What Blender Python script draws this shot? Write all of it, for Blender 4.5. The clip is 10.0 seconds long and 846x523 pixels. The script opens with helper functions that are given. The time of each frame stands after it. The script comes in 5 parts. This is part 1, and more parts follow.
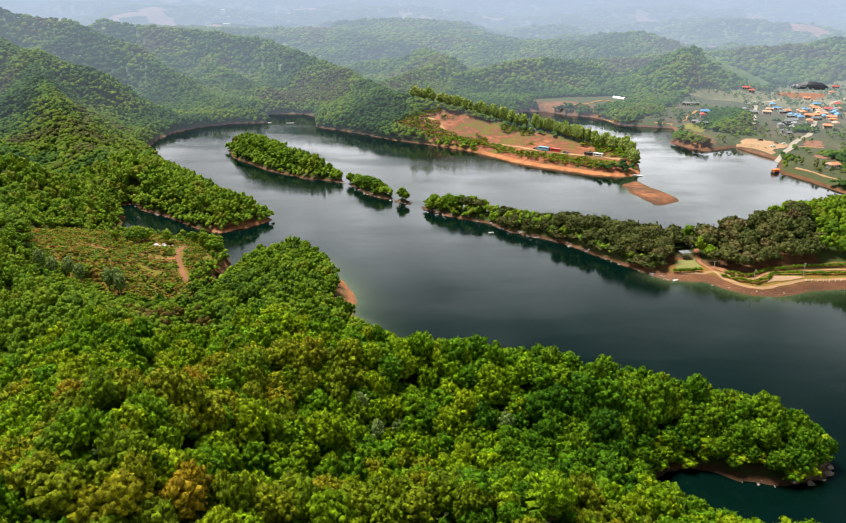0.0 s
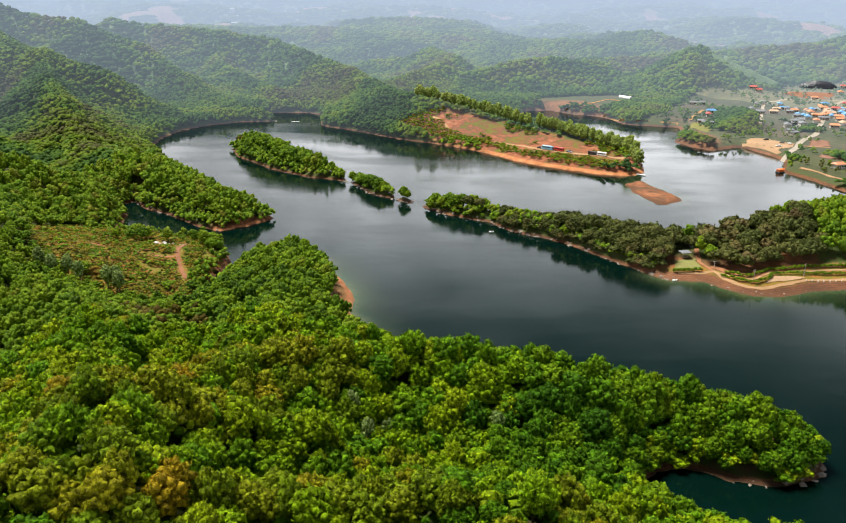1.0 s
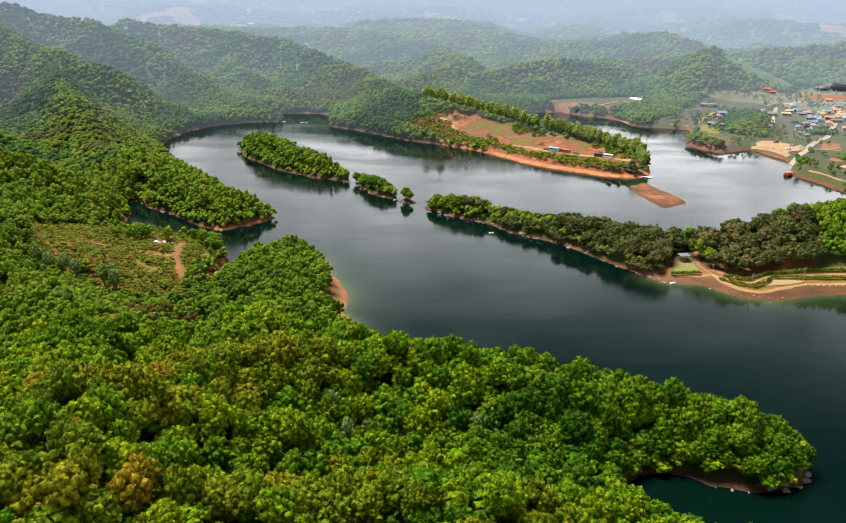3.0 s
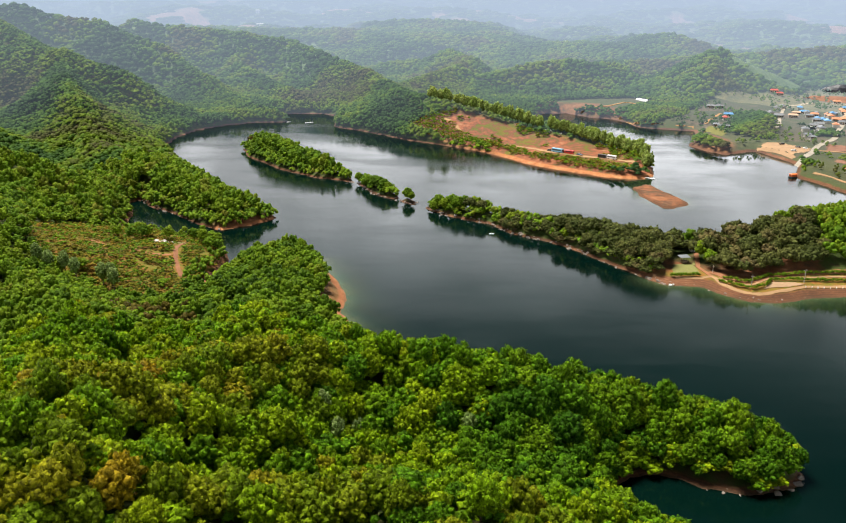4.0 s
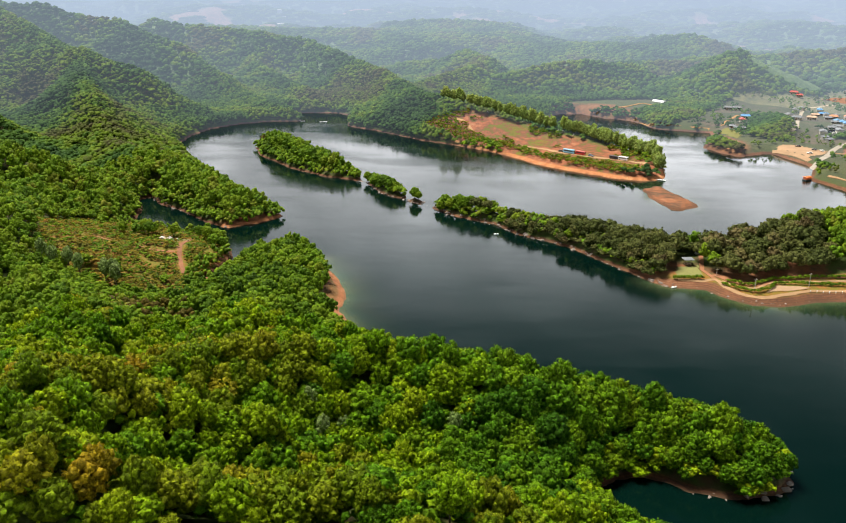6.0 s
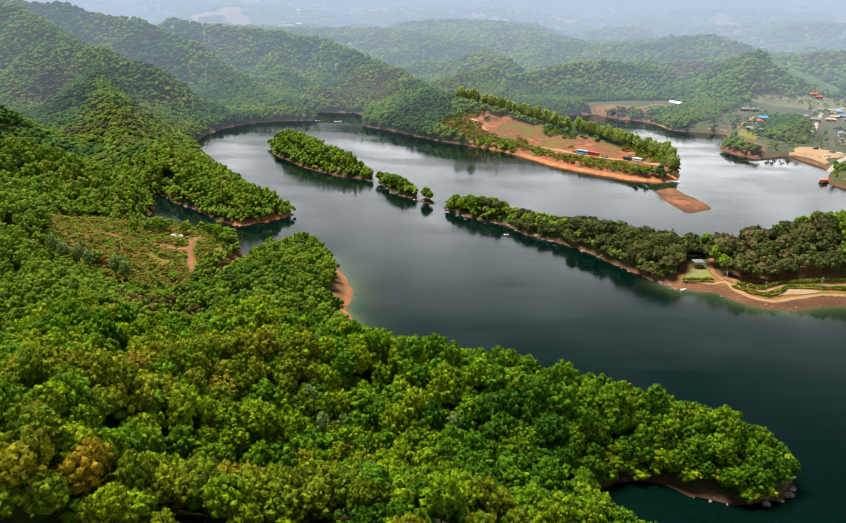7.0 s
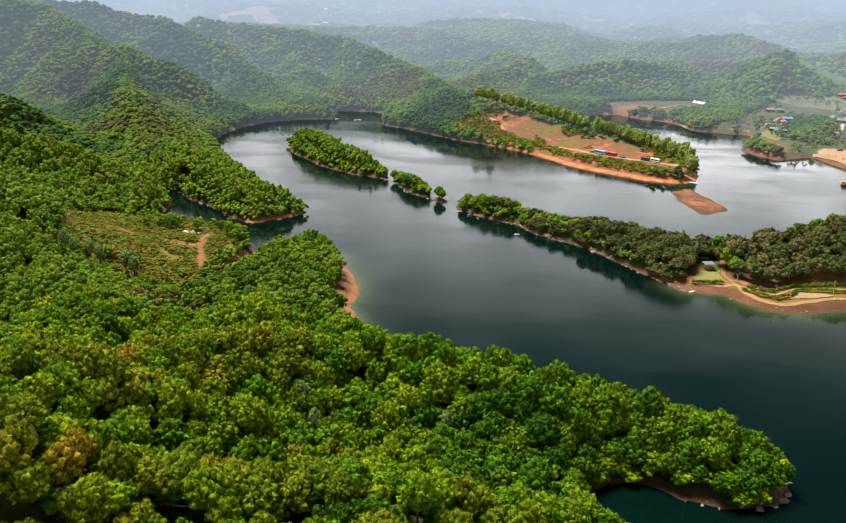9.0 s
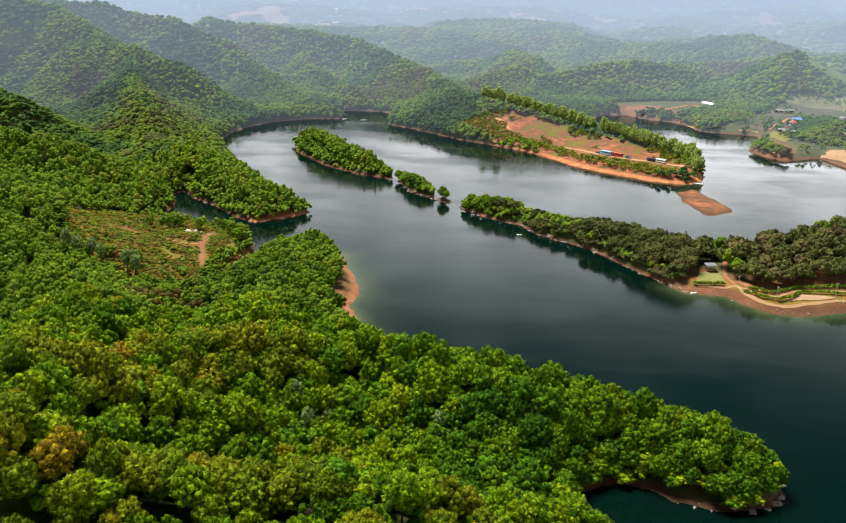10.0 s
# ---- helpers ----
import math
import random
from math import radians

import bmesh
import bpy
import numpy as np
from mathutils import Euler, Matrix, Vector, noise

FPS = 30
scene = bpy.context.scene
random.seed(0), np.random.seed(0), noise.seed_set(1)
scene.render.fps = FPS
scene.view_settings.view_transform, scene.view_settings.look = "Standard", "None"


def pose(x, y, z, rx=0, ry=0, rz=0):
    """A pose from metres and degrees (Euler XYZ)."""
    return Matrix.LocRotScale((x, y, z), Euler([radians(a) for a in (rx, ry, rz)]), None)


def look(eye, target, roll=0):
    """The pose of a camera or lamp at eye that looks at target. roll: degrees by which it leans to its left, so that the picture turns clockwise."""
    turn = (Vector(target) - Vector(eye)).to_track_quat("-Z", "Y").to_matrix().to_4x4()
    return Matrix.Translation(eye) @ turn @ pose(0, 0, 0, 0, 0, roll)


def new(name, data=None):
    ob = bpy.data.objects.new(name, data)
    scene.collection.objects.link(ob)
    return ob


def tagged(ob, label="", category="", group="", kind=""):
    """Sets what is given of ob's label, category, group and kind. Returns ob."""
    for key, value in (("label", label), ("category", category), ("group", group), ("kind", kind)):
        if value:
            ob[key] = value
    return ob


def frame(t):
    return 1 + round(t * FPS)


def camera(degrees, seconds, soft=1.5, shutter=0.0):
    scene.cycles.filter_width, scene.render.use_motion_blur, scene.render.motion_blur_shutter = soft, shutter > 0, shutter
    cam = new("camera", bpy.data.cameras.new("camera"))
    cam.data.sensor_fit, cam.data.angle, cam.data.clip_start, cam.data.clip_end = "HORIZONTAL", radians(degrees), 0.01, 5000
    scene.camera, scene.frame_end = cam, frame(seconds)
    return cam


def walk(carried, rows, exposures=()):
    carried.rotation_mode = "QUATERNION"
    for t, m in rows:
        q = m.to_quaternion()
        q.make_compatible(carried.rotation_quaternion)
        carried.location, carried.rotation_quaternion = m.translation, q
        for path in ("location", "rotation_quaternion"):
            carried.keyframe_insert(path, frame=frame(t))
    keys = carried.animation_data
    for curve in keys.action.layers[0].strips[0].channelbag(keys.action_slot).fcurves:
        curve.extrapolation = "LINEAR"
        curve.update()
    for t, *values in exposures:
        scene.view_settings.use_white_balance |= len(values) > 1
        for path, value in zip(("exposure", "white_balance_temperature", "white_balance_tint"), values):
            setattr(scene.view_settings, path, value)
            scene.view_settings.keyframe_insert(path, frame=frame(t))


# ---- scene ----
cam = camera(58.0, 10.0, soft=1.15)
PATH = [
    (0, (-1.52, 1.384, 111.064), (-1.496, 3.276, 110.417), 0.7),
    (0.5, (0.641, 1.286, 111.044), (0.654, 3.178, 110.395), 0.7),
    (1, (2.804, 1.212, 111.063), (2.805, 3.104, 110.413), 0.7),
    (1.5, (4.929, 1.179, 111.107), (4.92, 3.07, 110.457), 0.7),
    (2, (7.026, 1.138, 111.125), (7.006, 3.03, 110.476), 0.7),
    (2.5, (9.153, 1.152, 111.119), (9.122, 3.044, 110.471), 0.7),
    (4, (15.486, 1.176, 111.012), (15.422, 3.068, 110.366), 0.8),
    (4.5, (17.586, 1.138, 111.0), (17.51, 3.03, 110.355), 0.8),
    (5, (19.619, 1.143, 110.995), (19.531, 3.034, 110.35), 0.9),
    (5.5, (21.688, 1.166, 110.978), (21.587, 3.056, 110.332), 0.9),
    (7, (27.677, 1.317, 110.985), (27.514, 3.203, 110.338), 1.0),
    (7.5, (29.725, 1.432, 110.987), (29.537, 3.315, 110.339), 1.0),
    (8, (31.759, 1.494, 110.997), (31.554, 3.375, 110.349), 1.0),
    (8.5, (33.727, 1.568, 111.031), (33.508, 3.448, 110.382), 1.0),
    (9, (35.717, 1.716, 111.057), (35.486, 3.594, 110.407), 1.0),
    (9.5, (37.789, 1.903, 111.116), (37.545, 3.778, 110.465), 1.0),
    (10, (39.924, 2.107, 111.175), (39.666, 3.98, 110.525), 1.0),
]
walk(cam, [(t, look(eye, target, roll)) for t, eye, target, roll in PATH], exposures=[(0.0, 1.0)])

# ---------------------------------------------------------------- world and light
SUN_ELEV, SUN_AZ = 66.0, -50.0        # degrees; azimuth from ahead (+y), clockwise
world = bpy.data.worlds.new("sky")
scene.world = world
world.use_nodes = True


def node(nt, kind, **inputs):
    n = nt.nodes.new(kind)
    for key, value in inputs.items():
        n.inputs[key.replace("_", " ")].default_value = value
    return n


def build_sky():
    nt = world.node_tree
    bg = nt.nodes["Background"]
    sky = node(nt, "ShaderNodeTexSky")
    sky.sky_type, sky.sun_disc = "NISHITA", False
    sky.sun_elevation, sky.sun_rotation = radians(SUN_ELEV), radians(SUN_AZ)
    sky.air_density, sky.dust_density, sky.ozone_density = 0.8, 1.2, 1.0
    # a broken layer of high cloud over the whole sky
    co = node(nt, "ShaderNodeTexCoord")
    stretch = node(nt, "ShaderNodeVectorMath")
    stretch.operation = "MULTIPLY"
    stretch.inputs[1].default_value = (1.0, 1.0, 2.3)
    clouds = node(nt, "ShaderNodeTexNoise", Scale=5.0, Detail=6.0, Roughness=0.58, Distortion=0.6)
    ramp = node(nt, "ShaderNodeMapRange")
    ramp.inputs["From Min"].default_value, ramp.inputs["From Max"].default_value = 0.36, 0.64
    ramp.inputs["To Min"].default_value, ramp.inputs["To Max"].default_value = 13.0, 33.0
    grey = node(nt, "ShaderNodeVectorMath")
    grey.operation = "SCALE"
    grey.inputs[0].default_value = (0.98, 0.97, 1.01)
    # white haze, thick at the horizon and thin overhead
    split = node(nt, "ShaderNodeSeparateXYZ")
    up = node(nt, "ShaderNodeMath")
    up.operation = "POWER"
    up.inputs[1].default_value = 5.0
    fade = node(nt, "ShaderNodeMath")
    fade.operation = "MULTIPLY"
    fade.inputs[1].default_value = -205.0
    haze = node(nt, "ShaderNodeMath")
    haze.operation = "EXPONENT"
    amount = node(nt, "ShaderNodeMath")
    amount.operation = "MULTIPLY_ADD"
    amount.inputs[1].default_value, amount.inputs[2].default_value = 0.90, 0.015
    mix = node(nt, "ShaderNodeMix")
    mix.data_type = "RGBA"
    nt.links.new(co.outputs["Generated"], split.inputs[0])
    nt.links.new(split.outputs["Z"], up.inputs[0])
    nt.links.new(up.outputs[0], fade.inputs[0])
    nt.links.new(fade.outputs[0], haze.inputs[0])
    nt.links.new(haze.outputs[0], amount.inputs[0])
    nt.links.new(amount.outputs[0], mix.inputs["Factor"])
    nt.links.new(co.outputs["Generated"], stretch.inputs[0])
    nt.links.new(stretch.outputs[0], clouds.inputs["Vector"])
    nt.links.new(clouds.outputs["Fac"], ramp.inputs["Value"])
    nt.links.new(ramp.outputs["Result"], grey.inputs["Scale"])
    # the blue behind it, dimmed and tinted teal to colour the water's reflection
    dull = node(nt, "ShaderNodeVectorMath")
    dull.operation = "MULTIPLY"
    dull.inputs[1].default_value = (0.14, 0.25, 0.25)
    nt.links.new(sky.outputs["Color"], dull.inputs[0])
    nt.links.new(dull.outputs[0], mix.inputs["A"])
    nt.links.new(grey.outputs[0], mix.inputs["B"])
    nt.links.new(mix.outputs["Result"], bg.inputs["Color"])
    bg.inputs["Strength"].default_value = 0.05


build_sky()
sun = new("sun", bpy.data.lights.new("sun", "SUN"))
sun.data.energy, sun.data.angle, sun.data.color = 4.3, radians(28.0), (1.0, 0.96, 0.86)
az, el = radians(SUN_AZ), radians(SUN_ELEV)
sun.matrix_world = look((0, 0, 400), (-math.sin(az) * math.cos(el) * 100, -math.cos(az) * math.cos(el) * 100, 400 - math.sin(el) * 100))


# ---------------------------------------------------------------- numpy helpers
def lattice(ix, iy, seed):
    v = np.sin(ix * 127.1 + iy * 311.7 + seed * 74.7) * 43758.5453
    return v - np.floor(v)


def smooth_noise(x, y, seed=0):
    """Value noise from 0 to 1."""
    ix, iy = np.floor(x), np.floor(y)
    fx, fy = x - ix, y - iy
    fx, fy = fx * fx * (3 - 2 * fx), fy * fy * (3 - 2 * fy)
    low = lattice(ix, iy, seed) * (1 - fx) + lattice(ix + 1, iy, seed) * fx
    high = lattice(ix, iy + 1, seed) * (1 - fx) + lattice(ix + 1, iy + 1, seed) * fx
    return low * (1 - fy) + high * fy


def fbm(x, y, seed=0, octaves=4):
    total, gain, norm = 0.0, 1.0, 0.0
    for k in range(octaves):
        total = total + gain * smooth_noise(x * 2 ** k + 17.3 * k, y * 2 ** k - 9.1 * k, seed + k)
        norm += gain
        gain *= 0.5
    return total / norm


def step01(v, low, high):
    u = np.clip((v - low) / (high - low), 0, 1)
    return u * u * (3 - 2 * u)


def signed_distance(x, y, poly):
    """Metres to the outline of a polygon, positive inside it."""
    near = np.full(x.shape, 1e12)
    inside = np.zeros(x.shape, bool)
    for (ax, ay), (bx, by) in zip(poly, poly[1:] + poly[:1]):
        ex, ey = bx - ax, by - ay
        t = np.clip(((x - ax) * ex + (y - ay) * ey) / (ex * ex + ey * ey + 1e-9), 0, 1)
        near = np.minimum(near, (x - ax - t * ex) ** 2 + (y - ay - t * ey) ** 2)
        if ay != by:
            inside ^= ((ay > y) != (by > y)) & (x < ex * (y - ay) / ey + ax)
    return np.where(inside, 1, -1) * np.sqrt(near)


# ---------------------------------------------------------------- the plan: shores and ridges
NEAR_SHORE = [(420, 40), (300, 62), (220, 88), (150, 108), (112, 126), (92, 134), (81, 137), (72, 137), (62, 142), (55, 151), (56, 160), (62, 165), (69, 166), (75, 165),
              (79, 162), (87, 160), (94, 160), (102, 163), (106, 167), (105, 174), (95, 184), (76, 193), (50, 200), (25, 207), (5, 217), (-8, 231)]
COVE_SHORE = [(-14, 242), (-18, 251), (-25, 265), (-24, 279), (-29, 294), (-36, 310), (-42, 324), (-50, 331), (-62, 333), (-73, 325),
              (-78, 305), (-80, 286), (-85, 285), (-85, 300), (-83, 321), (-88, 336), (-99, 347), (-112, 352), (-137, 357), (-147, 352),
              (-152, 377), (-157, 397), (-167, 417), (-163, 426), (-152, 410), (-135, 398), (-117, 379), (-100, 367), (-89, 376), (-77, 391)]
WEST_SHORE = [(-83, 401), (-107, 417), (-131, 450), (-158, 495), (-186, 545), (-210, 590), (-215, 633), (-209, 672), (-193, 703),
              (-168, 724), (-139, 729), (-150, 746), (-165, 776), (-148, 787), (-117, 791), (-99, 772), (-95, 748)]
RED_SHORE = [(-92, 706), (-63, 684), (-43, 665), (-14, 636), (12, 620), (41, 594), (54, 577), (73, 548), (101, 526), (120, 512), (138, 506),
             (148, 509), (153, 516), (157, 528), (161, 545), (157, 580),
             (140, 620), (112, 668), (96, 715), (92, 770), (110, 820)]
EAST_SHORE = [(138, 828), (156, 800), (180, 788), (190, 770), (195, 737), (219, 727), (242, 720), (236, 690), (225, 666), (214, 640), (222, 616),
              (232, 604), (261, 622), (272, 579), (270, 560), (252, 526), (262, 499), (265, 476), (269, 461), (310, 442), (400, 425), (520, 420)]
POINT_SHORE = [(520, 372), (400, 378), (300, 386), (220, 386), (180, 376), (152, 362), (128, 354), (104, 360), (86, 372), (66, 385), (46, 399),
               (27, 412), (12, 421), (4, 424), (3, 419), (16, 403), (36, 391), (48, 374), (61, 364), (72, 354), (82, 339), (91, 325), (99, 313),
               (108, 303), (122, 302), (129, 292), (136, 286), (147, 286), (161, 292), (177, 294), (215, 292), (290, 272), (420, 240)]
LAKE = NEAR_SHORE + COVE_SHORE + WEST_SHORE + RED_SHORE + EAST_SHORE + POINT_SHORE
ISLANDS = [
    [(-146, 588), (-132, 554), (-99, 513), (-75, 494), (-47, 481), (-49, 492), (-66, 516), (-88, 546), (-112, 580), (-134, 596)],
    [(-44, 480), (-31, 452), (-21, 441), (-14, 438), (-15, 446), (-25, 459), (-38, 480)],
    [(-13, 436), (-9, 429), (-4, 427), (-4, 433), (-8, 439)],
    [(133, 481), (138, 487), (142, 492), (146, 487), (147, 480), (149, 473), (153, 463), (154, 455), (157, 449), (155, 441), (152, 437),
     (147, 436), (143, 431), (139, 433), (139, 440), (135, 446), (136, 452), (131, 459), (134, 468), (132, 475)],
]
ARM = [(-95, 1225), (-30, 1265), (30, 1330), (10, 1350), (-60, 1300), (-110, 1245)]
SAND_SPIT = [(132, 483), (142, 495), (149, 485), (152, 471), (158, 450), (153, 435), (140, 430), (136, 442), (130, 459)]
BEACHES = [
    [(48, 590), (60, 600), (160, 540), (165, 500), (140, 500), (95, 515), (60, 555)],
    [(104, 312), (124, 318), (140, 304), (240, 312), (260, 275), (140, 275), (110, 294)],
    [(-110, 362), (-96, 384), (-70, 396), (-72, 384), (-92, 362)],
    [(-8, 236), (-26, 240), (-37, 262), (-45, 316), (-54, 328), (-44, 338), (-8, 282)],
    [(-142, 345), (-160, 352), (-166, 425), (-150, 425)],
    [(210, 735), (250, 730), (285, 575), (260, 525), (280, 470), (265, 455), (240, 520), (210, 610)],
]
VILLAGE_FLOOR = [(262, 606), (276, 560), (300, 548), (420, 690), (540, 860), (520, 925), (440, 905), (372, 862), (330, 800), (318, 756), (304, 660), (284, 640)]
RIDGES = []


def ridge(*nodes):
    """A crest through nodes of x, y, height of the ground and half its breadth."""
    RIDGES.append(nodes)


ridge((104, 167, 1.5, 9), (97, 169, 4.2, 12), (83, 174, 7.6, 14), (67, 177, 11.3, 15), (45, 181, 13.6, 15), (24, 185, 15.2, 15), (6, 185, 17.2, 15),
      (-12, 180, 19, 15), (-38, 165, 21, 18), (-57, 130, 26, 28), (-64, 95, 31, 36), (-80, 20, 42, 60), (-90, -120, 50, 90))
ridge((58, 126, 5, 12), (36, 124, 11, 15), (20, 111, 22, 20), (2, 116, 20, 20), (-32, 107, 24, 24), (-56, 108, 30, 30))
ridge((20, 108, 22, 22), (10, 80, 29, 34), (-4, 40, 36, 50), (0, -60, 40, 80), (60, -200, 46, 120))
ridge((-20, 146, 15, 10), (-38, 138, 22, 16), (-57, 126, 28, 20))
ridge((-45, 99, 25, 14), (-50, 112, 28, 14))
ridge((5, 120, 20, 12), (18, 112, 21, 12))
ridge((-40, 162, 20, 18), (-46, 219, 12, 18), (-49, 262, 5.5, 16), (-54, 312, 1.5, 12))
ridge((-57, 130, 24, 26), (-84, 168, 19, 24), (-94, 211, 13, 24), (-132, 242, 12, 26), (-190, 262, 26, 50), (-270, 280, 46, 80))
ridge((-96, 330, 5, 20), (-104, 318, 7, 24), (-129, 289, 13, 34), (-170, 292, 24, 50), (-240, 310, 42, 70))
ridge((-160, 384, 4, 14), (-182, 380, 16, 24), (-209, 379, 27, 34), (-260, 368, 40, 46), (-340, 345, 56, 66), (-480, 330, 74, 100))
ridge((-84, 389, 3, 12), (-109, 390, 8, 18), (-143, 434, 12, 22), (-180, 462, 15, 24), (-216, 493, 18, 28), (-262, 565, 33, 36), (-305, 632, 50, 42), (-336, 690, 54, 50))
ridge((-222, 668, 4, 18), (-250, 702, 20, 28), (-278, 690, 42, 36), (-336, 700, 54, 52), (-400, 745, 75, 66), (-470, 790, 98, 80), (-640, 800, 116, 120))
ridge((-150, 734, 3, 14), (-180, 752, 11, 22), (-216, 795, 16, 30), (-308, 888, 52, 44), (-409, 939, 82, 66), (-520, 960, 97, 80), (-700, 960, 114, 130))
ridge((-74, 833, 34, 40), (-120, 900, 45, 46), (-192, 1013, 60, 56), (-324, 1050, 68, 64), (-430, 1090, 76, 80))
ridge((-130, 800, 7, 18), (-160, 830, 18, 26), (-200, 882, 26, 32), (-250, 952, 31, 40), (-262, 1020, 48, 46))
ridge((-300, 470, 40, 44), (-420, 540, 62, 66), (-560, 600, 80, 90))
ridge((152, 532, 6, 20), (152, 572, 7, 24), (120, 612, 9, 26), (83, 648, 12, 34), (20, 681, 25, 34), (-29, 727, 28, 42), (-74, 833, 31, 46))
ridge((180, 905, 4, 50), (256, 921, 22, 50), (322, 962, 52, 74), (350, 972, 50, 70), (403, 977, 33, 50), (470, 1000, 12, 60))
ridge((120, 960, 20, 60), (147, 1004, 31, 80), (240, 1080, 34, 90), (420, 1160, 40, 120), (640, 1130, 64, 140), (820, 980, 76, 150))
ridge((334, 967, 48, 60), (302, 905, 38, 44), (284, 862, 14, 34))
ridge((60, 915, 26, 44), (110, 942, 38, 50), (165, 965, 40, 50), (215, 985, 36, 50))
ridge((-20, 870, 30, 44), (20, 930, 36, 50), (40, 1010, 40, 60), (10, 1090, 44, 70))
ridge((-60, 1120, 24, 80), (48, 1180, 22, 90), (200, 1240, 24, 110))
ridge((300, 690, 16, 26), (318, 730, 20, 28))
ridge((10, 419, 2, 8), (36, 400, 4, 10), (62, 374, 5, 11), (88, 350, 6, 14), (104, 336, 6, 16), (120, 330, 4, 16), (138, 334, 6, 18),
      (156, 340, 9, 24), (185, 345, 18, 30), (240, 345, 27, 44), (330, 335, 30, 50), (500, 310, 36, 70))
TRENCHES = [((60, 152, 1.5, 9), (31, 153, 2.5, 10), (2, 160, 7.5, 9), (-12, 164, 12, 7))]
ridge((-140, 584, 6, 16), (-112, 548, 9, 20), (-82, 510, 5, 16), (-56, 488, 3, 10))


def ridge_height(x, y):
    total, crest = np.zeros(x.shape), np.zeros(x.shape)
    for nodes in RIDGES:
        best = np.zeros(x.shape)
        for (ax, ay, az_, aw), (bx, by, bz, bw) in zip(nodes, nodes[1:]):
            ex, ey = bx - ax, by - ay
            t = np.clip(((x - ax) * ex + (y - ay) * ey) / (ex * ex + ey * ey), 0, 1)
            u = np.hypot(x - ax - t * ex, y - ay - t * ey) / (aw + t * (bw - aw))
            fall = np.exp(-u ** 1.45)
            best, crest = np.maximum(best, (az_ + t * (bz - az_)) * fall), np.maximum(crest, fall)
        total += best ** 5
    return total ** 0.2, crest


def shore_distance(x, y):
    """Metres inland from the water's edge, negative in the lake."""
    s = -signed_distance(x, y, LAKE)
    for isle in ISLANDS:
        s = np.maximum(s, signed_distance(x, y, isle))
    s = np.minimum(s, -signed_distance(x, y, ARM))
    return s + 3.2 * (fbm(x / 10, y / 10, 5, 3) - 0.5) + 0.5 * (fbm(x / 2.2, y / 2.2, 8, 2) - 0.5)


def beach(x, y):
    """1 where the shore shelves gently, 0 where it is a steep bank."""
    flat = np.zeros(x.shape)
    for zone, much in zip(BEACHES, (0.75, 1.0, 0.15, 0.6, 0.25, 0.45)):
        flat = np.maximum(flat, much * step01(signed_distance(x, y, zone), -5, 3))
    return flat


def ground_height(x, y, s=None):
    x, y = np.asarray(x, float), np.asarray(y, float)
    if s is None:
        s = shore_distance(x, y)
    r = np.hypot(x - 20, y)
    hill, crest = ridge_height(x, y)
    rough = (fbm(x / 46, y / 46, 21, 4) - 0.5) * np.clip(hill * 0.5, 1.0, 12)
    far = step01(r, 1050, 1500)
    roll = fbm(x / 300 + 3.1, y / 300, 31, 4)
    spine = 1 - np.abs(2 * fbm(x / 620, y / 620 + 7.7, 41, 3) - 1)
    hills = 2 + (66 * step01(roll, 0.34, 0.74) + 40 * spine ** 2) * (0.65 + 0.5 * step01(r, 2200, 4200)) + 112 * step01(r, 3200, 4900)
    plain = 1.6 + 2.6 * fbm(x / 80, y / 80, 3, 3) + 2.0 * step01(r, 350, 650) + 7 * step01(r, 650, 1000)
    gully = np.abs(2 * fbm(x / 88 + 1.7, y / 88, 51, 2) - 1)
    rough = rough - 0.5 * hill * np.clip(1 - gully * 2.6, 0, 1) * step01(hill, 8, 30) * np.clip(2.0 - 2.1 * crest, 0, 1) * step01(r, 260, 420)
    hill = np.maximum(np.maximum(hill + rough, plain), far * hills)
    for nodes in TRENCHES:
        for (ax, ay, az_, aw), (bx, by, bz, bw) in zip(nodes, nodes[1:]):
            ex, ey = bx - ax, by - ay
            t = np.clip(((x - ax) * ex + (y - ay) * ey) / (ex * ex + ey * ey), 0, 1)
            k = np.exp(-(np.hypot(x - ax - t * ex, y - ay - t * ey) / (aw + t * (bw - aw))) ** 2)
            hill = np.minimum(hill, hill * (1 - k) + (az_ + t * (bz - az_)) * k)
    street = step01(signed_distance(x, y, VILLAGE_FLOOR), -14, 10)
    hill = np.where(street > 0, np.minimum(hill, hill * (1 - street) + street * (4.5 + 2.2 * step01(r, 620, 860) + 1.2 * fbm(x / 30, y / 30, 13, 2))), hill)
    spit = step01(signed_distance(x, y, SAND_SPIT), -3, 2)
    hill = hill * (1 - spit) + spit * (0.35 + 0.6 * fbm(x / 8, y / 8, 9, 2) + 0.9 * fbm(x / 2.6, y / 2.6, 19, 2))
    low = np.maximum(s, 0)
    flat = beach(x, y)
    bank = (0.85 - 0.62 * flat - 0.42 * (1 - flat) * step01(250 - r, 0, 35)) * low + 0.02 * low ** 2 + 0.02
    hill = np.maximum(hill, 0.05)
    land = bank * hill / (bank ** 4 + hill ** 4) ** 0.25
    return np.where(s > 0, land, np.maximum(0.22 * s, -4.0))


# ---------------------------------------------------------------- materials
def material(name):
    m = bpy.data.materials.new(name)
    m.use_nodes = True
    nt = m.node_tree
    return m, nt, nt.nodes["Principled BSDF"]


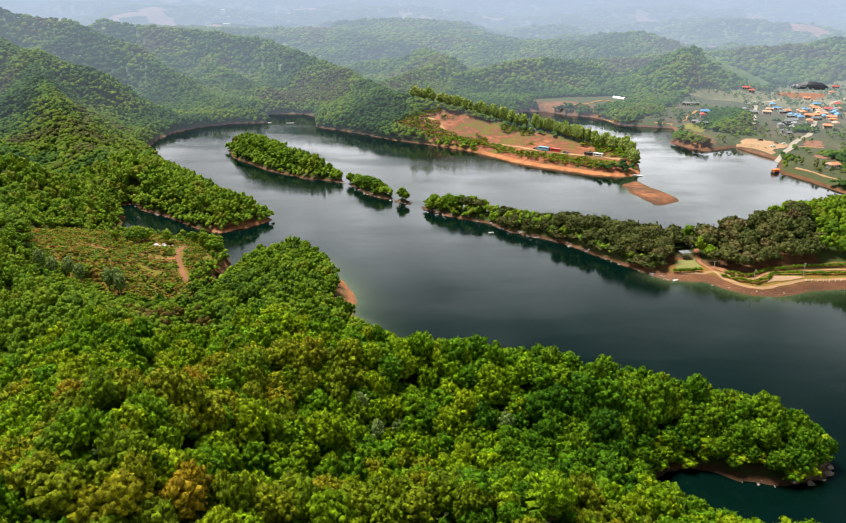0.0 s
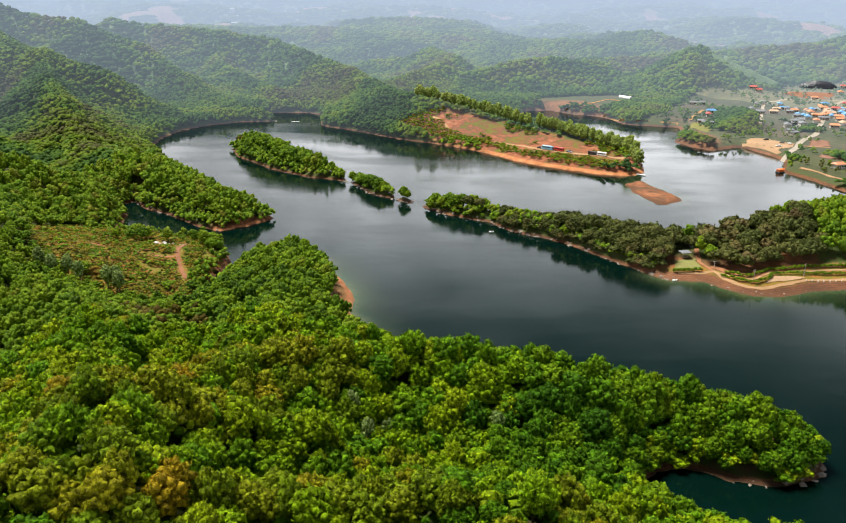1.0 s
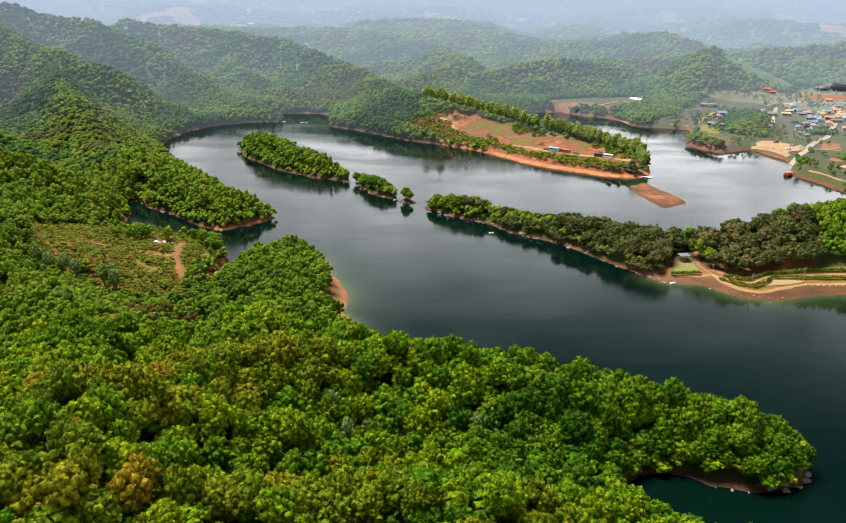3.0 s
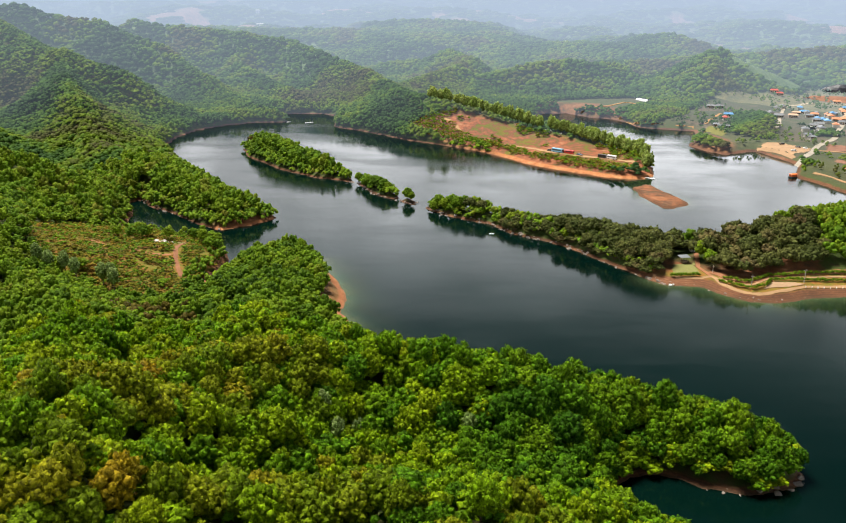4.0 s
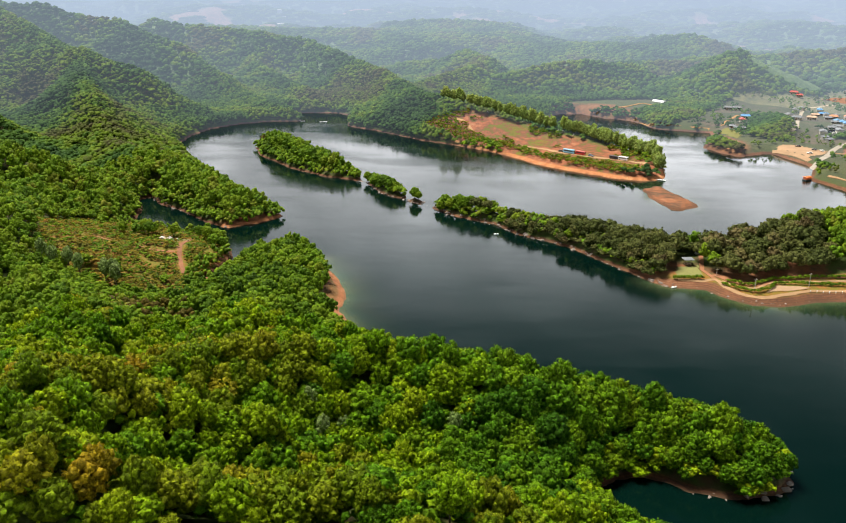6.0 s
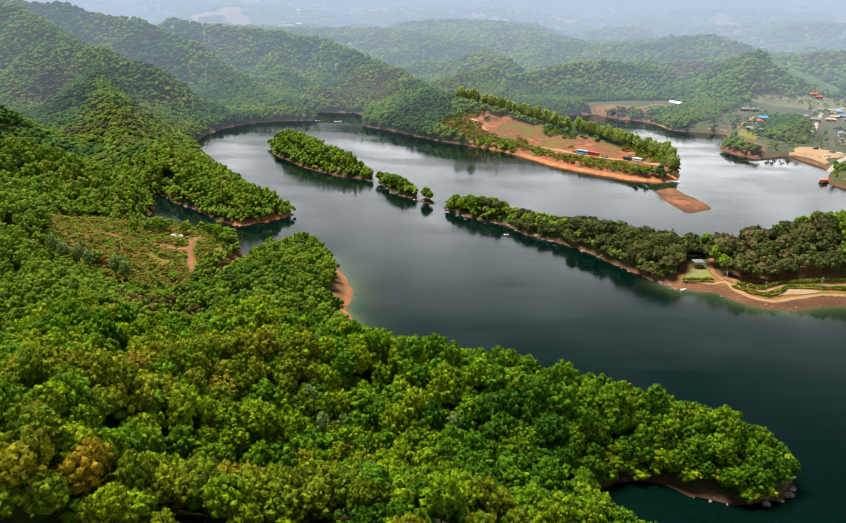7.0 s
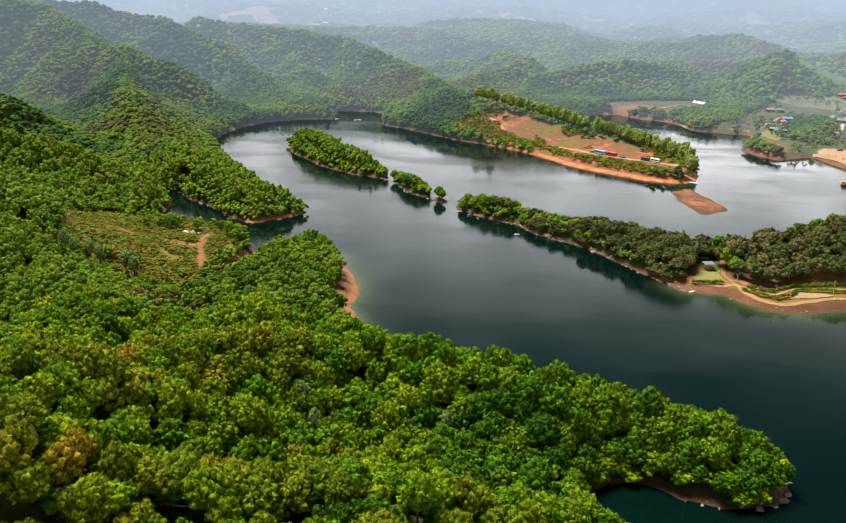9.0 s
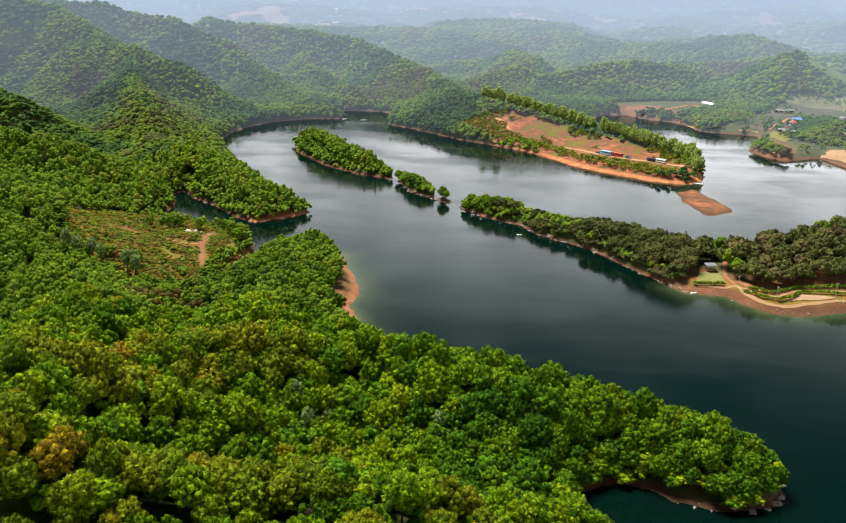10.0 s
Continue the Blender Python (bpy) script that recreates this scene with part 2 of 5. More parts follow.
def put(nt, value, socket):
    """Links a node's output to a socket, or sets the socket's value."""
    if isinstance(value, bpy.types.NodeSocket):
        nt.links.new(value, socket)
    elif isinstance(value, tuple) and len(value) == 3 and socket.type == "RGBA":
        socket.default_value = (*value, 1)
    else:
        socket.default_value = value


def math_op(nt, op, a, b=0.0, c=0.0, clamp=False):
    n = nt.nodes.new("ShaderNodeMath")
    n.operation, n.use_clamp = op, clamp
    for socket, value in zip(n.inputs, (a, b, c)):
        put(nt, value, socket)
    return n.outputs[0]


def blend(nt, fac, a, b, how="MIX"):
    n = nt.nodes.new("ShaderNodeMix")
    n.data_type, n.blend_type = "RGBA", how
    put(nt, fac, n.inputs["Factor"])
    put(nt, a, n.inputs["A"])
    put(nt, b, n.inputs["B"])
    return n.outputs["Result"]


def ramp(nt, fac, stops):
    n = nt.nodes.new("ShaderNodeValToRGB")
    put(nt, fac, n.inputs["Fac"])
    while len(n.color_ramp.elements) < len(stops):
        n.color_ramp.elements.new(0.5)
    for e, (at, colour) in zip(n.color_ramp.elements, stops):
        e.position, e.color = at, (*colour, 1)
    return n.outputs["Color"]


def noise_tex(nt, scale, detail=3.0, rough=0.55, stretch=(1, 1, 1)):
    geo = nt.nodes.new("ShaderNodeNewGeometry")
    vec = nt.nodes.new("ShaderNodeVectorMath")
    vec.operation = "MULTIPLY"
    vec.inputs[1].default_value = stretch
    nt.links.new(geo.outputs["Position"], vec.inputs[0])
    n = node(nt, "ShaderNodeTexNoise", Scale=scale, Detail=detail, Roughness=rough)
    nt.links.new(vec.outputs[0], n.inputs["Vector"])
    return n.outputs["Fac"]


def attribute(nt, name):
    n = nt.nodes.new("ShaderNodeAttribute")
    n.attribute_name = name
    return n.outputs["Fac"]


def spread(nt, value, low, high, to_low=0.0, to_high=1.0):
    n = nt.nodes.new("ShaderNodeMapRange")
    put(nt, value, n.inputs["Value"])
    for key, v in (("From Min", low), ("From Max", high), ("To Min", to_low), ("To Max", to_high)):
        n.inputs[key].default_value = v
    return n.outputs["Result"]


def bump(nt, bsdf, height, strength, distance):
    n = node(nt, "ShaderNodeBump", Strength=strength, Distance=distance)
    nt.links.new(height, n.inputs["Height"])
    nt.links.new(n.outputs["Normal"], bsdf.inputs["Normal"])


# colour of the haze that far materials give off
HAZE_GLOW = (0.266, 0.324, 0.412)


def paint_haze(nt, surface):
    """Haze painted as emission; thickens beyond 600 m from the camera path's middle."""
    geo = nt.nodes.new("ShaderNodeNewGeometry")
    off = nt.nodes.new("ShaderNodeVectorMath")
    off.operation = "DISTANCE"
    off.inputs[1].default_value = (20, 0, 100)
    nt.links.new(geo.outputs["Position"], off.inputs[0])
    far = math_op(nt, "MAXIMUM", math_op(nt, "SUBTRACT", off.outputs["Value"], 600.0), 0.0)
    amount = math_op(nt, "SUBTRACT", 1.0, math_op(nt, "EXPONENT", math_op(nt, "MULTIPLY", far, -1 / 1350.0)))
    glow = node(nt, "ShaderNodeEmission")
    put(nt, HAZE_GLOW, glow.inputs["Color"])
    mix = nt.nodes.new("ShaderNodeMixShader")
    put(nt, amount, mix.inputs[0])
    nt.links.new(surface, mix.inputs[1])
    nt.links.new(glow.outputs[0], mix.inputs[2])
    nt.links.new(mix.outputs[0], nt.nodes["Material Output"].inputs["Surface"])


def leaf_material(name, stops, through_light=0.25, region=0.4, gloss=0.35, tuft_scale=0.0, flicker=0.42, relief=0.0, depth=0.42, hazy=False, drift=0.017):
    """Foliage: a hue for each tree, drifting over tens of metres, and a shade for each spray of leaves."""
    m, nt, bsdf = material(name)
    info = nt.nodes.new("ShaderNodeObjectInfo")
    geo = nt.nodes.new("ShaderNodeNewGeometry")
    own = math_op(nt, "FRACT", math_op(nt, "ADD", attribute(nt, "tint"), info.outputs["Random"]))
    area = spread(nt, noise_tex(nt, drift, 3.0), 0.34, 0.66)
    fac = math_op(nt, "ADD", math_op(nt, "MULTIPLY", own, 1 - region), math_op(nt, "MULTIPLY", area, region))
    colour = ramp(nt, fac, stops)
    shade = spread(nt, geo.outputs["Random Per Island"], 0, 1, 1 - flicker, 1 + flicker)
    # noise in the colour imitates the shaded gaps between tufts of leaves
    if tuft_scale:
        shade = math_op(nt, "MULTIPLY", shade, spread(nt, noise_tex(nt, tuft_scale, 3.0, 0.7), 0.36, 0.64, 1 - depth, 1 + depth))
        if relief:
            bump(nt, bsdf, noise_tex(nt, tuft_scale, 4.0, 0.75), 1.0, relief)
    grey = nt.nodes.new("ShaderNodeCombineColor")
    for socket in grey.inputs[:3]:
        nt.links.new(shade, socket)
    colour = blend(nt, 1.0, colour, grey.outputs[0], "MULTIPLY")
    put(nt, colour, bsdf.inputs["Base Color"])
    bsdf.inputs["Roughness"].default_value = 0.55
    bsdf.inputs["Specular IOR Level"].default_value = gloss
    glow = nt.nodes.new("ShaderNodeBsdfTranslucent")
    put(nt, blend(nt, 1.0, colour, (1.0, 1.0, 0.55), "MULTIPLY"), glow.inputs["Color"])
    mix = nt.nodes.new("ShaderNodeMixShader")
    mix.inputs[0].default_value = through_light
    nt.links.new(bsdf.outputs[0], mix.inputs[1])
    nt.links.new(glow.outputs[0], mix.inputs[2])
    nt.links.new(mix.outputs[0], nt.nodes["Material Output"].inputs["Surface"])
    # distance haze goes onto the leaves as emission
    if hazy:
        paint_haze(nt, mix.outputs[0])
    return m


BROADLEAF = leaf_material("broadleaf foliage", [(0.0, (0.040, 0.110, 0.004)), (0.18, (0.076, 0.178, 0.004)), (0.45, (0.130, 0.236, 0.003)),
                                                (0.66, (0.166, 0.262, 0.003)), (0.84, (0.205, 0.276, 0.004)), (0.97, (0.215, 0.255, 0.006))], gloss=0.06, flicker=0.36,
                          tuft_scale=1.15, relief=0.6, region=0.28, depth=0.62)
# deeper green leaf; the peninsula's shade is also put into its colour
DEEPGREEN_SHADED = leaf_material("deep green foliage with painted shade", [(0.0, (0.028, 0.086, 0.004)), (0.25, (0.050, 0.132, 0.004)), (0.5, (0.078, 0.172, 0.004)), (0.8, (0.115, 0.205, 0.004)), (0.97, (0.150, 0.215, 0.005))],
                          gloss=0.06, flicker=0.36, tuft_scale=1.15, relief=0.6, region=0.28, depth=0.62)
HILLSIDE = leaf_material("hillside foliage", [(0.0, (0.050, 0.100, 0.010)), (0.25, (0.088, 0.164, 0.010)), (0.5, (0.130, 0.216, 0.010)),
                                              (0.75, (0.150, 0.218, 0.011)), (0.97, (0.160, 0.15, 0.02))], gloss=0.05, flicker=0.28, tuft_scale=1.2, relief=0.4)
# bluer and greyer than the near leaves; some distance haze is in this colour
HAZED_WOODS = [(0.12, (0.036, 0.074, 0.024)), (0.32, (0.054, 0.112, 0.024)), (0.50, (0.082, 0.153, 0.022)), (0.64, (0.142, 0.208, 0.018)), (0.76, (0.098, 0.124, 0.026)), (0.90, (0.086, 0.082, 0.034))]
WOODLAND = leaf_material("far hillside foliage", HAZED_WOODS, gloss=0.03, through_light=0.35, tuft_scale=0.8, region=0.78, drift=0.012, flicker=0.10, relief=0.35, depth=0.2)
FAR_WOODS = leaf_material("far foliage with painted haze", HAZED_WOODS, gloss=0.03, through_light=0.35, tuft_scale=0.5, region=0.78, drift=0.012, flicker=0.08, relief=0.25, depth=0.16, hazy=True)
GOLDEN = leaf_material("golden spring foliage", [(0.0, (0.088, 0.165, 0.003)), (0.35, (0.138, 0.192, 0.005)), (0.7, (0.190, 0.212, 0.006)),
                                               (0.86, (0.235, 0.222, 0.007)), (0.97, (0.270, 0.185, 0.008))], gloss=0.06, region=0.25, flicker=0.36, tuft_scale=1.15, relief=0.6, depth=0.62)
PINE = leaf_material("pine needles", [(0.0, (0.038, 0.052, 0.013)), (0.4, (0.064, 0.076, 0.018)), (0.7, (0.088, 0.092, 0.024)), (0.85, (0.110, 0.082, 0.034)), (1.0, (0.10, 0.125, 0.02))],
                     through_light=0.12, gloss=0.05, tuft_scale=1.2, relief=0.4)
BRONZE = leaf_material("bronze young foliage", [(0.0, (0.060, 0.052, 0.010)), (0.5, (0.105, 0.080, 0.014)), (1.0, (0.11, 0.115, 0.012))], gloss=0.05, tuft_scale=1.6, relief=0.3)
SCRUBLEAF = leaf_material("olive scrub foliage", [(0.0, (0.085, 0.105, 0.009)), (0.4, (0.145, 0.140, 0.011)), (0.75, (0.205, 0.145, 0.015)), (1.0, (0.24, 0.110, 0.020))], gloss=0.04, tuft_scale=2.0, relief=0.2, region=0.3)
YOUNG = leaf_material("light young foliage", through_light=0.5, stops=[(0.0, (0.25, 0.33, 0.085)), (0.5, (0.30, 0.38, 0.10)), (1.0, (0.36, 0.40, 0.12))], gloss=0.08, tuft_scale=1.2, relief=0.4)
SILVER = leaf_material("silvery foliage", [(0.0, (0.16, 0.235, 0.06)), (1.0, (0.22, 0.285, 0.09))], gloss=0.1, tuft_scale=2.6, relief=0.2)


def veiled(name, stops, open_stops=None):
    """Land or walls of the far distance, with haze painted on as emission."""
    m, nt, bsdf = material(name)
    fac = math_op(nt, "ADD", math_op(nt, "MULTIPLY", noise_tex(nt, 0.09, 5.0, 0.65), 0.6), math_op(nt, "MULTIPLY", noise_tex(nt, 0.0035, 3.0), 0.4))
    colour = ramp(nt, fac, stops)
    if open_stops:
        colour = blend(nt, attribute(nt, "field"), colour, ramp(nt, fac, open_stops))
    put(nt, colour, bsdf.inputs["Base Color"])
    bsdf.inputs["Roughness"].default_value = 0.8
    bump(nt, bsdf, noise_tex(nt, 0.3, 4.0, 0.7), 0.7, 1.5)
    paint_haze(nt, bsdf.outputs[0])
    return m


FAR_GREEN = [(0.36, (0.034, 0.064, 0.022)), (0.5, (0.050, 0.096, 0.024)), (0.62, (0.078, 0.130, 0.024))]
FAR_FIELD = [(0.36, (0.12, 0.090, 0.055)), (0.5, (0.22, 0.115, 0.080)), (0.62, (0.34, 0.15, 0.11))]
FAR_RINGS = [900, 1120, 1400, 1800, 2400, 3300, 4960]
HAZY_FROM = 530
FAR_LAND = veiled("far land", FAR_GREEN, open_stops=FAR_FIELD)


def plain(name, colour, rough=0.7, scale=1.0, vary=0.25, relief=0.0, metal=0.0, stretch=(1, 1, 1)):
    """A surface of one paint or stuff with stains at two sizes and its own shade for each object."""
    m, nt, bsdf = material(name)
    info = nt.nodes.new("ShaderNodeObjectInfo")
    big = noise_tex(nt, 0.35 * scale, 3.0, 0.6, stretch)
    fine = noise_tex(nt, 3.0 * scale, 4.0, 0.6, stretch)
    both = math_op(nt, "ADD", math_op(nt, "MULTIPLY", big, 0.6), math_op(nt, "MULTIPLY", fine, 0.4))
    both = math_op(nt, "ADD", both, math_op(nt, "MULTIPLY", math_op(nt, "SUBTRACT", info.outputs["Random"], 0.5), 0.25))
    dark = tuple(c * (1 - vary) for c in colour)
    light = tuple(min(c * (1 + vary), 0.92) for c in colour)
    put(nt, ramp(nt, both, [(0.25, dark), (0.75, light)]), bsdf.inputs["Base Color"])
    bsdf.inputs["Roughness"].default_value, bsdf.inputs["Metallic"].default_value = rough, metal
    if relief:
        bump(nt, bsdf, fine, 0.6, relief)
    return m


def ground_material():
    m, nt, bsdf = material("ground")
    geo = nt.nodes.new("ShaderNodeNewGeometry")
    place = nt.nodes.new("ShaderNodeSeparateXYZ")
    nt.links.new(geo.outputs["Position"], place.inputs[0])
    fine, mid, wide = noise_tex(nt, 1.3, 5.0, 0.65), noise_tex(nt, 0.22, 4.0, 0.6), noise_tex(nt, 0.035, 3.0)
    floor = ramp(nt, mid, [(0.3, (0.036, 0.056, 0.012)), (0.5, (0.054, 0.080, 0.014)), (0.62, (0.075, 0.060, 0.024)), (0.75, (0.095, 0.058, 0.030))])
    grass = ramp(nt, math_op(nt, "ADD", math_op(nt, "MULTIPLY", mid, 0.6), math_op(nt, "MULTIPLY", fine, 0.4)),
                 [(0.36, (0.095, 0.112, 0.012)), (0.46, (0.145, 0.125, 0.016)), (0.54, (0.205, 0.112, 0.020)), (0.64, (0.27, 0.092, 0.026))])
    soil = ramp(nt, math_op(nt, "ADD", math_op(nt, "MULTIPLY", wide, 0.5), math_op(nt, "MULTIPLY", mid, 0.5)),
                [(0.38, (0.080, 0.048, 0.030)), (0.47, (0.150, 0.062, 0.036)), (0.55, (0.27, 0.090, 0.040)), (0.66, (0.32, 0.16, 0.085))])
    shore_soil = ramp(nt, math_op(nt, "ADD", math_op(nt, "MULTIPLY", mid, 0.5), math_op(nt, "MULTIPLY", fine, 0.5)),
                      [(0.34, (0.26, 0.088, 0.034)), (0.5, (0.40, 0.155, 0.060)), (0.66, (0.47, 0.25, 0.115))])
    # the bare strip that the falling lake leaves, with faint level lines
    level = math_op(nt, "SINE", math_op(nt, "ADD", math_op(nt, "MULTIPLY", place.outputs["Z"], 15.0), math_op(nt, "MULTIPLY", mid, 5.0)))
    strand = ramp(nt, math_op(nt, "ADD", math_op(nt, "MULTIPLY", level, 0.04), math_op(nt, "ADD", math_op(nt, "MULTIPLY", wide, 0.6), math_op(nt, "MULTIPLY", fine, 0.4))),
                  [(0.30, (0.038, 0.022, 0.016)), (0.46, (0.090, 0.040, 0.020)), (0.58, (0.165, 0.068, 0.032)), (0.72, (0.25, 0.135, 0.075))])
    plots = node(nt, "ShaderNodeTexVoronoi", Scale=0.034)
    plots.distance = "CHEBYCHEV"
    nt.links.new(geo.outputs["Position"], plots.inputs["Vector"])
    tone = nt.nodes.new("ShaderNodeSeparateColor")
    nt.links.new(plots.outputs["Color"], tone.inputs[0])
    field = ramp(nt, tone.outputs[0], [(0.0, (0.064, 0.066, 0.034)), (0.28, (0.074, 0.082, 0.034)), (0.45, (0.100, 0.074, 0.052)), (0.62, (0.056, 0.064, 0.034)),
                                       (0.8, (0.120, 0.084, 0.062)), (1.0, (0.086, 0.090, 0.040))])
    field = blend(nt, spread(nt, math_op(nt, "ADD", fine, mid), 0.85, 1.15, 0.0, 0.75), field, (0.045, 0.058, 0.022))
    colour = blend(nt, attribute(nt, "grass"), floor, grass)
    colour = blend(nt, attribute(nt, "field"), colour, field)
    torn = math_op(nt, "MULTIPLY", attribute(nt, "soil"), spread(nt, math_op(nt, "ADD", mid, wide), 0.80, 0.97))
    torn = math_op(nt, "MAXIMUM", torn, attribute(nt, "bare"))
    colour = blend(nt, torn, colour, soil)
    edge = math_op(nt, "ADD", place.outputs["Z"], math_op(nt, "MULTIPLY", math_op(nt, "SUBTRACT", mid, 0.5), 1.6))
    colour = blend(nt, spread(nt, math_op(nt, "SUBTRACT", edge, math_op(nt, "MULTIPLY", attribute(nt, "open"), 1.0)), 0.6, 1.2, 1.0, 0.0), colour, blend(nt, attribute(nt, "soil"), strand, shore_soil))
    colour = blend(nt, spread(nt, edge, -0.1, 0.45, 0.6, 0.0), colour, (0.09, 0.055, 0.03))
    put(nt, colour, bsdf.inputs["Base Color"])
    bsdf.inputs["Roughness"].default_value = 0.9
    bsdf.inputs["Specular IOR Level"].default_value = 0.2
    bump(nt, bsdf, math_op(nt, "ADD", fine, math_op(nt, "MULTIPLY", mid, 2.5)), 0.8, 0.3)
    # the ground's far part gets the same painted, glowing haze
    paint_haze(nt, bsdf.outputs[0])
    return m


def water_material():
    m, nt, bsdf = material("lake water")
    shallow = attribute(nt, "shallow")
    deep = ramp(nt, noise_tex(nt, 0.02, 2.0), [(0.35, (0.0003, 0.0052, 0.0040)), (0.7, (0.0005, 0.0066, 0.0051))])
    silt = ramp(nt, noise_tex(nt, 0.12, 3.0), [(0.3, (0.030, 0.062, 0.030)), (0.7, (0.075, 0.085, 0.035))])
    put(nt, blend(nt, shallow, deep, silt), bsdf.inputs["Base Color"])
    bsdf.inputs["IOR"].default_value = 1.33
    # tints steep reflections teal and dims them, so near water looks darker
    bsdf.inputs["Specular Tint"].default_value = (0.07, 0.58, 0.46, 1)
    # wind lanes: smooth water beside ruffled water
    bend = math_op(nt, "MULTIPLY", noise_tex(nt, 0.006, 3.0, 0.55, (1.0, 1.0, 1.0)), 1.4)
    lanes = math_op(nt, "ADD", noise_tex(nt, 0.011, 5.0, 0.6, (1.0, 2.6, 1.0)), math_op(nt, "MULTIPLY", math_op(nt, "SINE", math_op(nt, "MULTIPLY", bend, 22.0)), 0.05))
    put(nt, spread(nt, lanes, 0.40, 0.62, 0.05, 0.19), bsdf.inputs["Roughness"])
    waves = math_op(nt, "ADD", noise_tex(nt, 0.9, 3.0, 0.6, (1.0, 1.6, 1.0)), math_op(nt, "MULTIPLY", noise_tex(nt, 0.16, 2.0), 1.5))
    bump(nt, bsdf, math_op(nt, "MULTIPLY", waves, spread(nt, lanes, 0.40, 0.62, 0.6, 1.5)), 0.04, 0.4)
    return m


GROUND, WATER = ground_material(), water_material()
BARK = plain("bark", (0.085, 0.062, 0.045), 0.9, 2.0, 0.4, 0.03, stretch=(1, 1, 0.3))
ROCK = plain("lakeside rock", (0.22, 0.175, 0.145), 0.85, 0.8, 0.45, 0.15)


# ---------------------------------------------------------------- meshes from arrays
def mesh_from(name, verts, faces, mats, smooth=False, **values):
    """A mesh of faces with the same number of corners; values: one number a vertex, kept as attributes."""
    verts, faces = np.asarray(verts, np.float32), np.asarray(faces, np.int32)
    me = bpy.data.meshes.new(name)
    me.vertices.add(len(verts))
    me.vertices.foreach_set("co", verts.ravel())
    me.loops.add(faces.size)
    me.loops.foreach_set("vertex_index", faces.ravel())
    me.polygons.add(len(faces))
    me.polygons.foreach_set("loop_start", np.arange(0, faces.size, faces.shape[1], dtype=np.int32))
    me.polygons.foreach_set("use_smooth", np.full(len(faces), smooth))
    for key, v in values.items():
        me.attributes.new(key, "FLOAT", "POINT").data.foreach_set("value", np.asarray(v, np.float32))
    for m in mats:
        me.materials.append(m)
    me.update(calc_edges=True)
    return me


# ---------------------------------------------------------------- ground and water
RED_SLOPE = [(-20, 668), (18, 672), (50, 660), (85, 638), (125, 598), (146, 566), (150, 530), (138, 512), (100, 530), (70, 556), (52, 582), (24, 612), (-8, 645)]
SCRUB = [(-168, 334), (-154, 346), (-137, 354), (-112, 350), (-92, 340), (-84, 322), (-76, 302), (-79, 276), (-84, 263), (-99, 256), (-115, 261), (-135, 271), (-150, 283), (-166, 312)]
TERRACE = [(106, 304), (112, 322), (126, 322), (127, 312), (134, 304), (140, 302), (146, 304.5), (153, 310.5), (176, 312), (240, 313), (240, 290), (160, 291), (140, 286), (124, 300)]
VILLAGE = [(205, 735), (245, 722), (240, 690), (228, 660), (240, 612), (272, 590), (276, 560), (256, 525), (266, 490), (275, 462), (330, 445), (520, 430),
           (720, 700), (700, 930), (560, 1000), (465, 990), (425, 930), (350, 900), (288, 852), (256, 792), (226, 748)]
VALLEY = [(128, 832), (185, 795), (240, 850), (222, 880), (170, 872), (120, 852)]
MUDFLATS = [[(212, 640), (223, 668), (236, 680), (246, 652), (248, 634), (234, 608), (220, 612)], [(96, 806), (140, 795), (186, 772), (200, 792), (170, 838), (110, 850)]]
BALD_SLOPE = [(344, 962), (358, 945), (388, 930), (430, 945), (446, 985), (400, 998), (360, 986)]


def inside(x, y, poly, soft=6.0):
    return step01(signed_distance(x, y, poly) + 7 * (fbm(x / 14, y / 14, 61, 2) - 0.5), -soft / 2, soft / 2)


def far_clearing(x, y):
    r = np.hypot(x - 20, y)
    open_land = step01(fbm(x / 210, y / 170, 77, 3), 0.655, 0.70) * step01(r, 1800, 2000)
    for px, py, pr in ((629, 2620, 75), (-1000, 2880, 90), (-1524, 3151, 70), (959, 1926, 90), (-560, 2380, 110), (1288, 3069, 130), (417, 2291, 60)):
        open_land = np.maximum(open_land, step01(np.hypot(x - px, (y - py) * 0.5) + 26 * fbm(x / 40, y / 40, 87, 2), pr * 0.8, pr * 0.55))
    return open_land


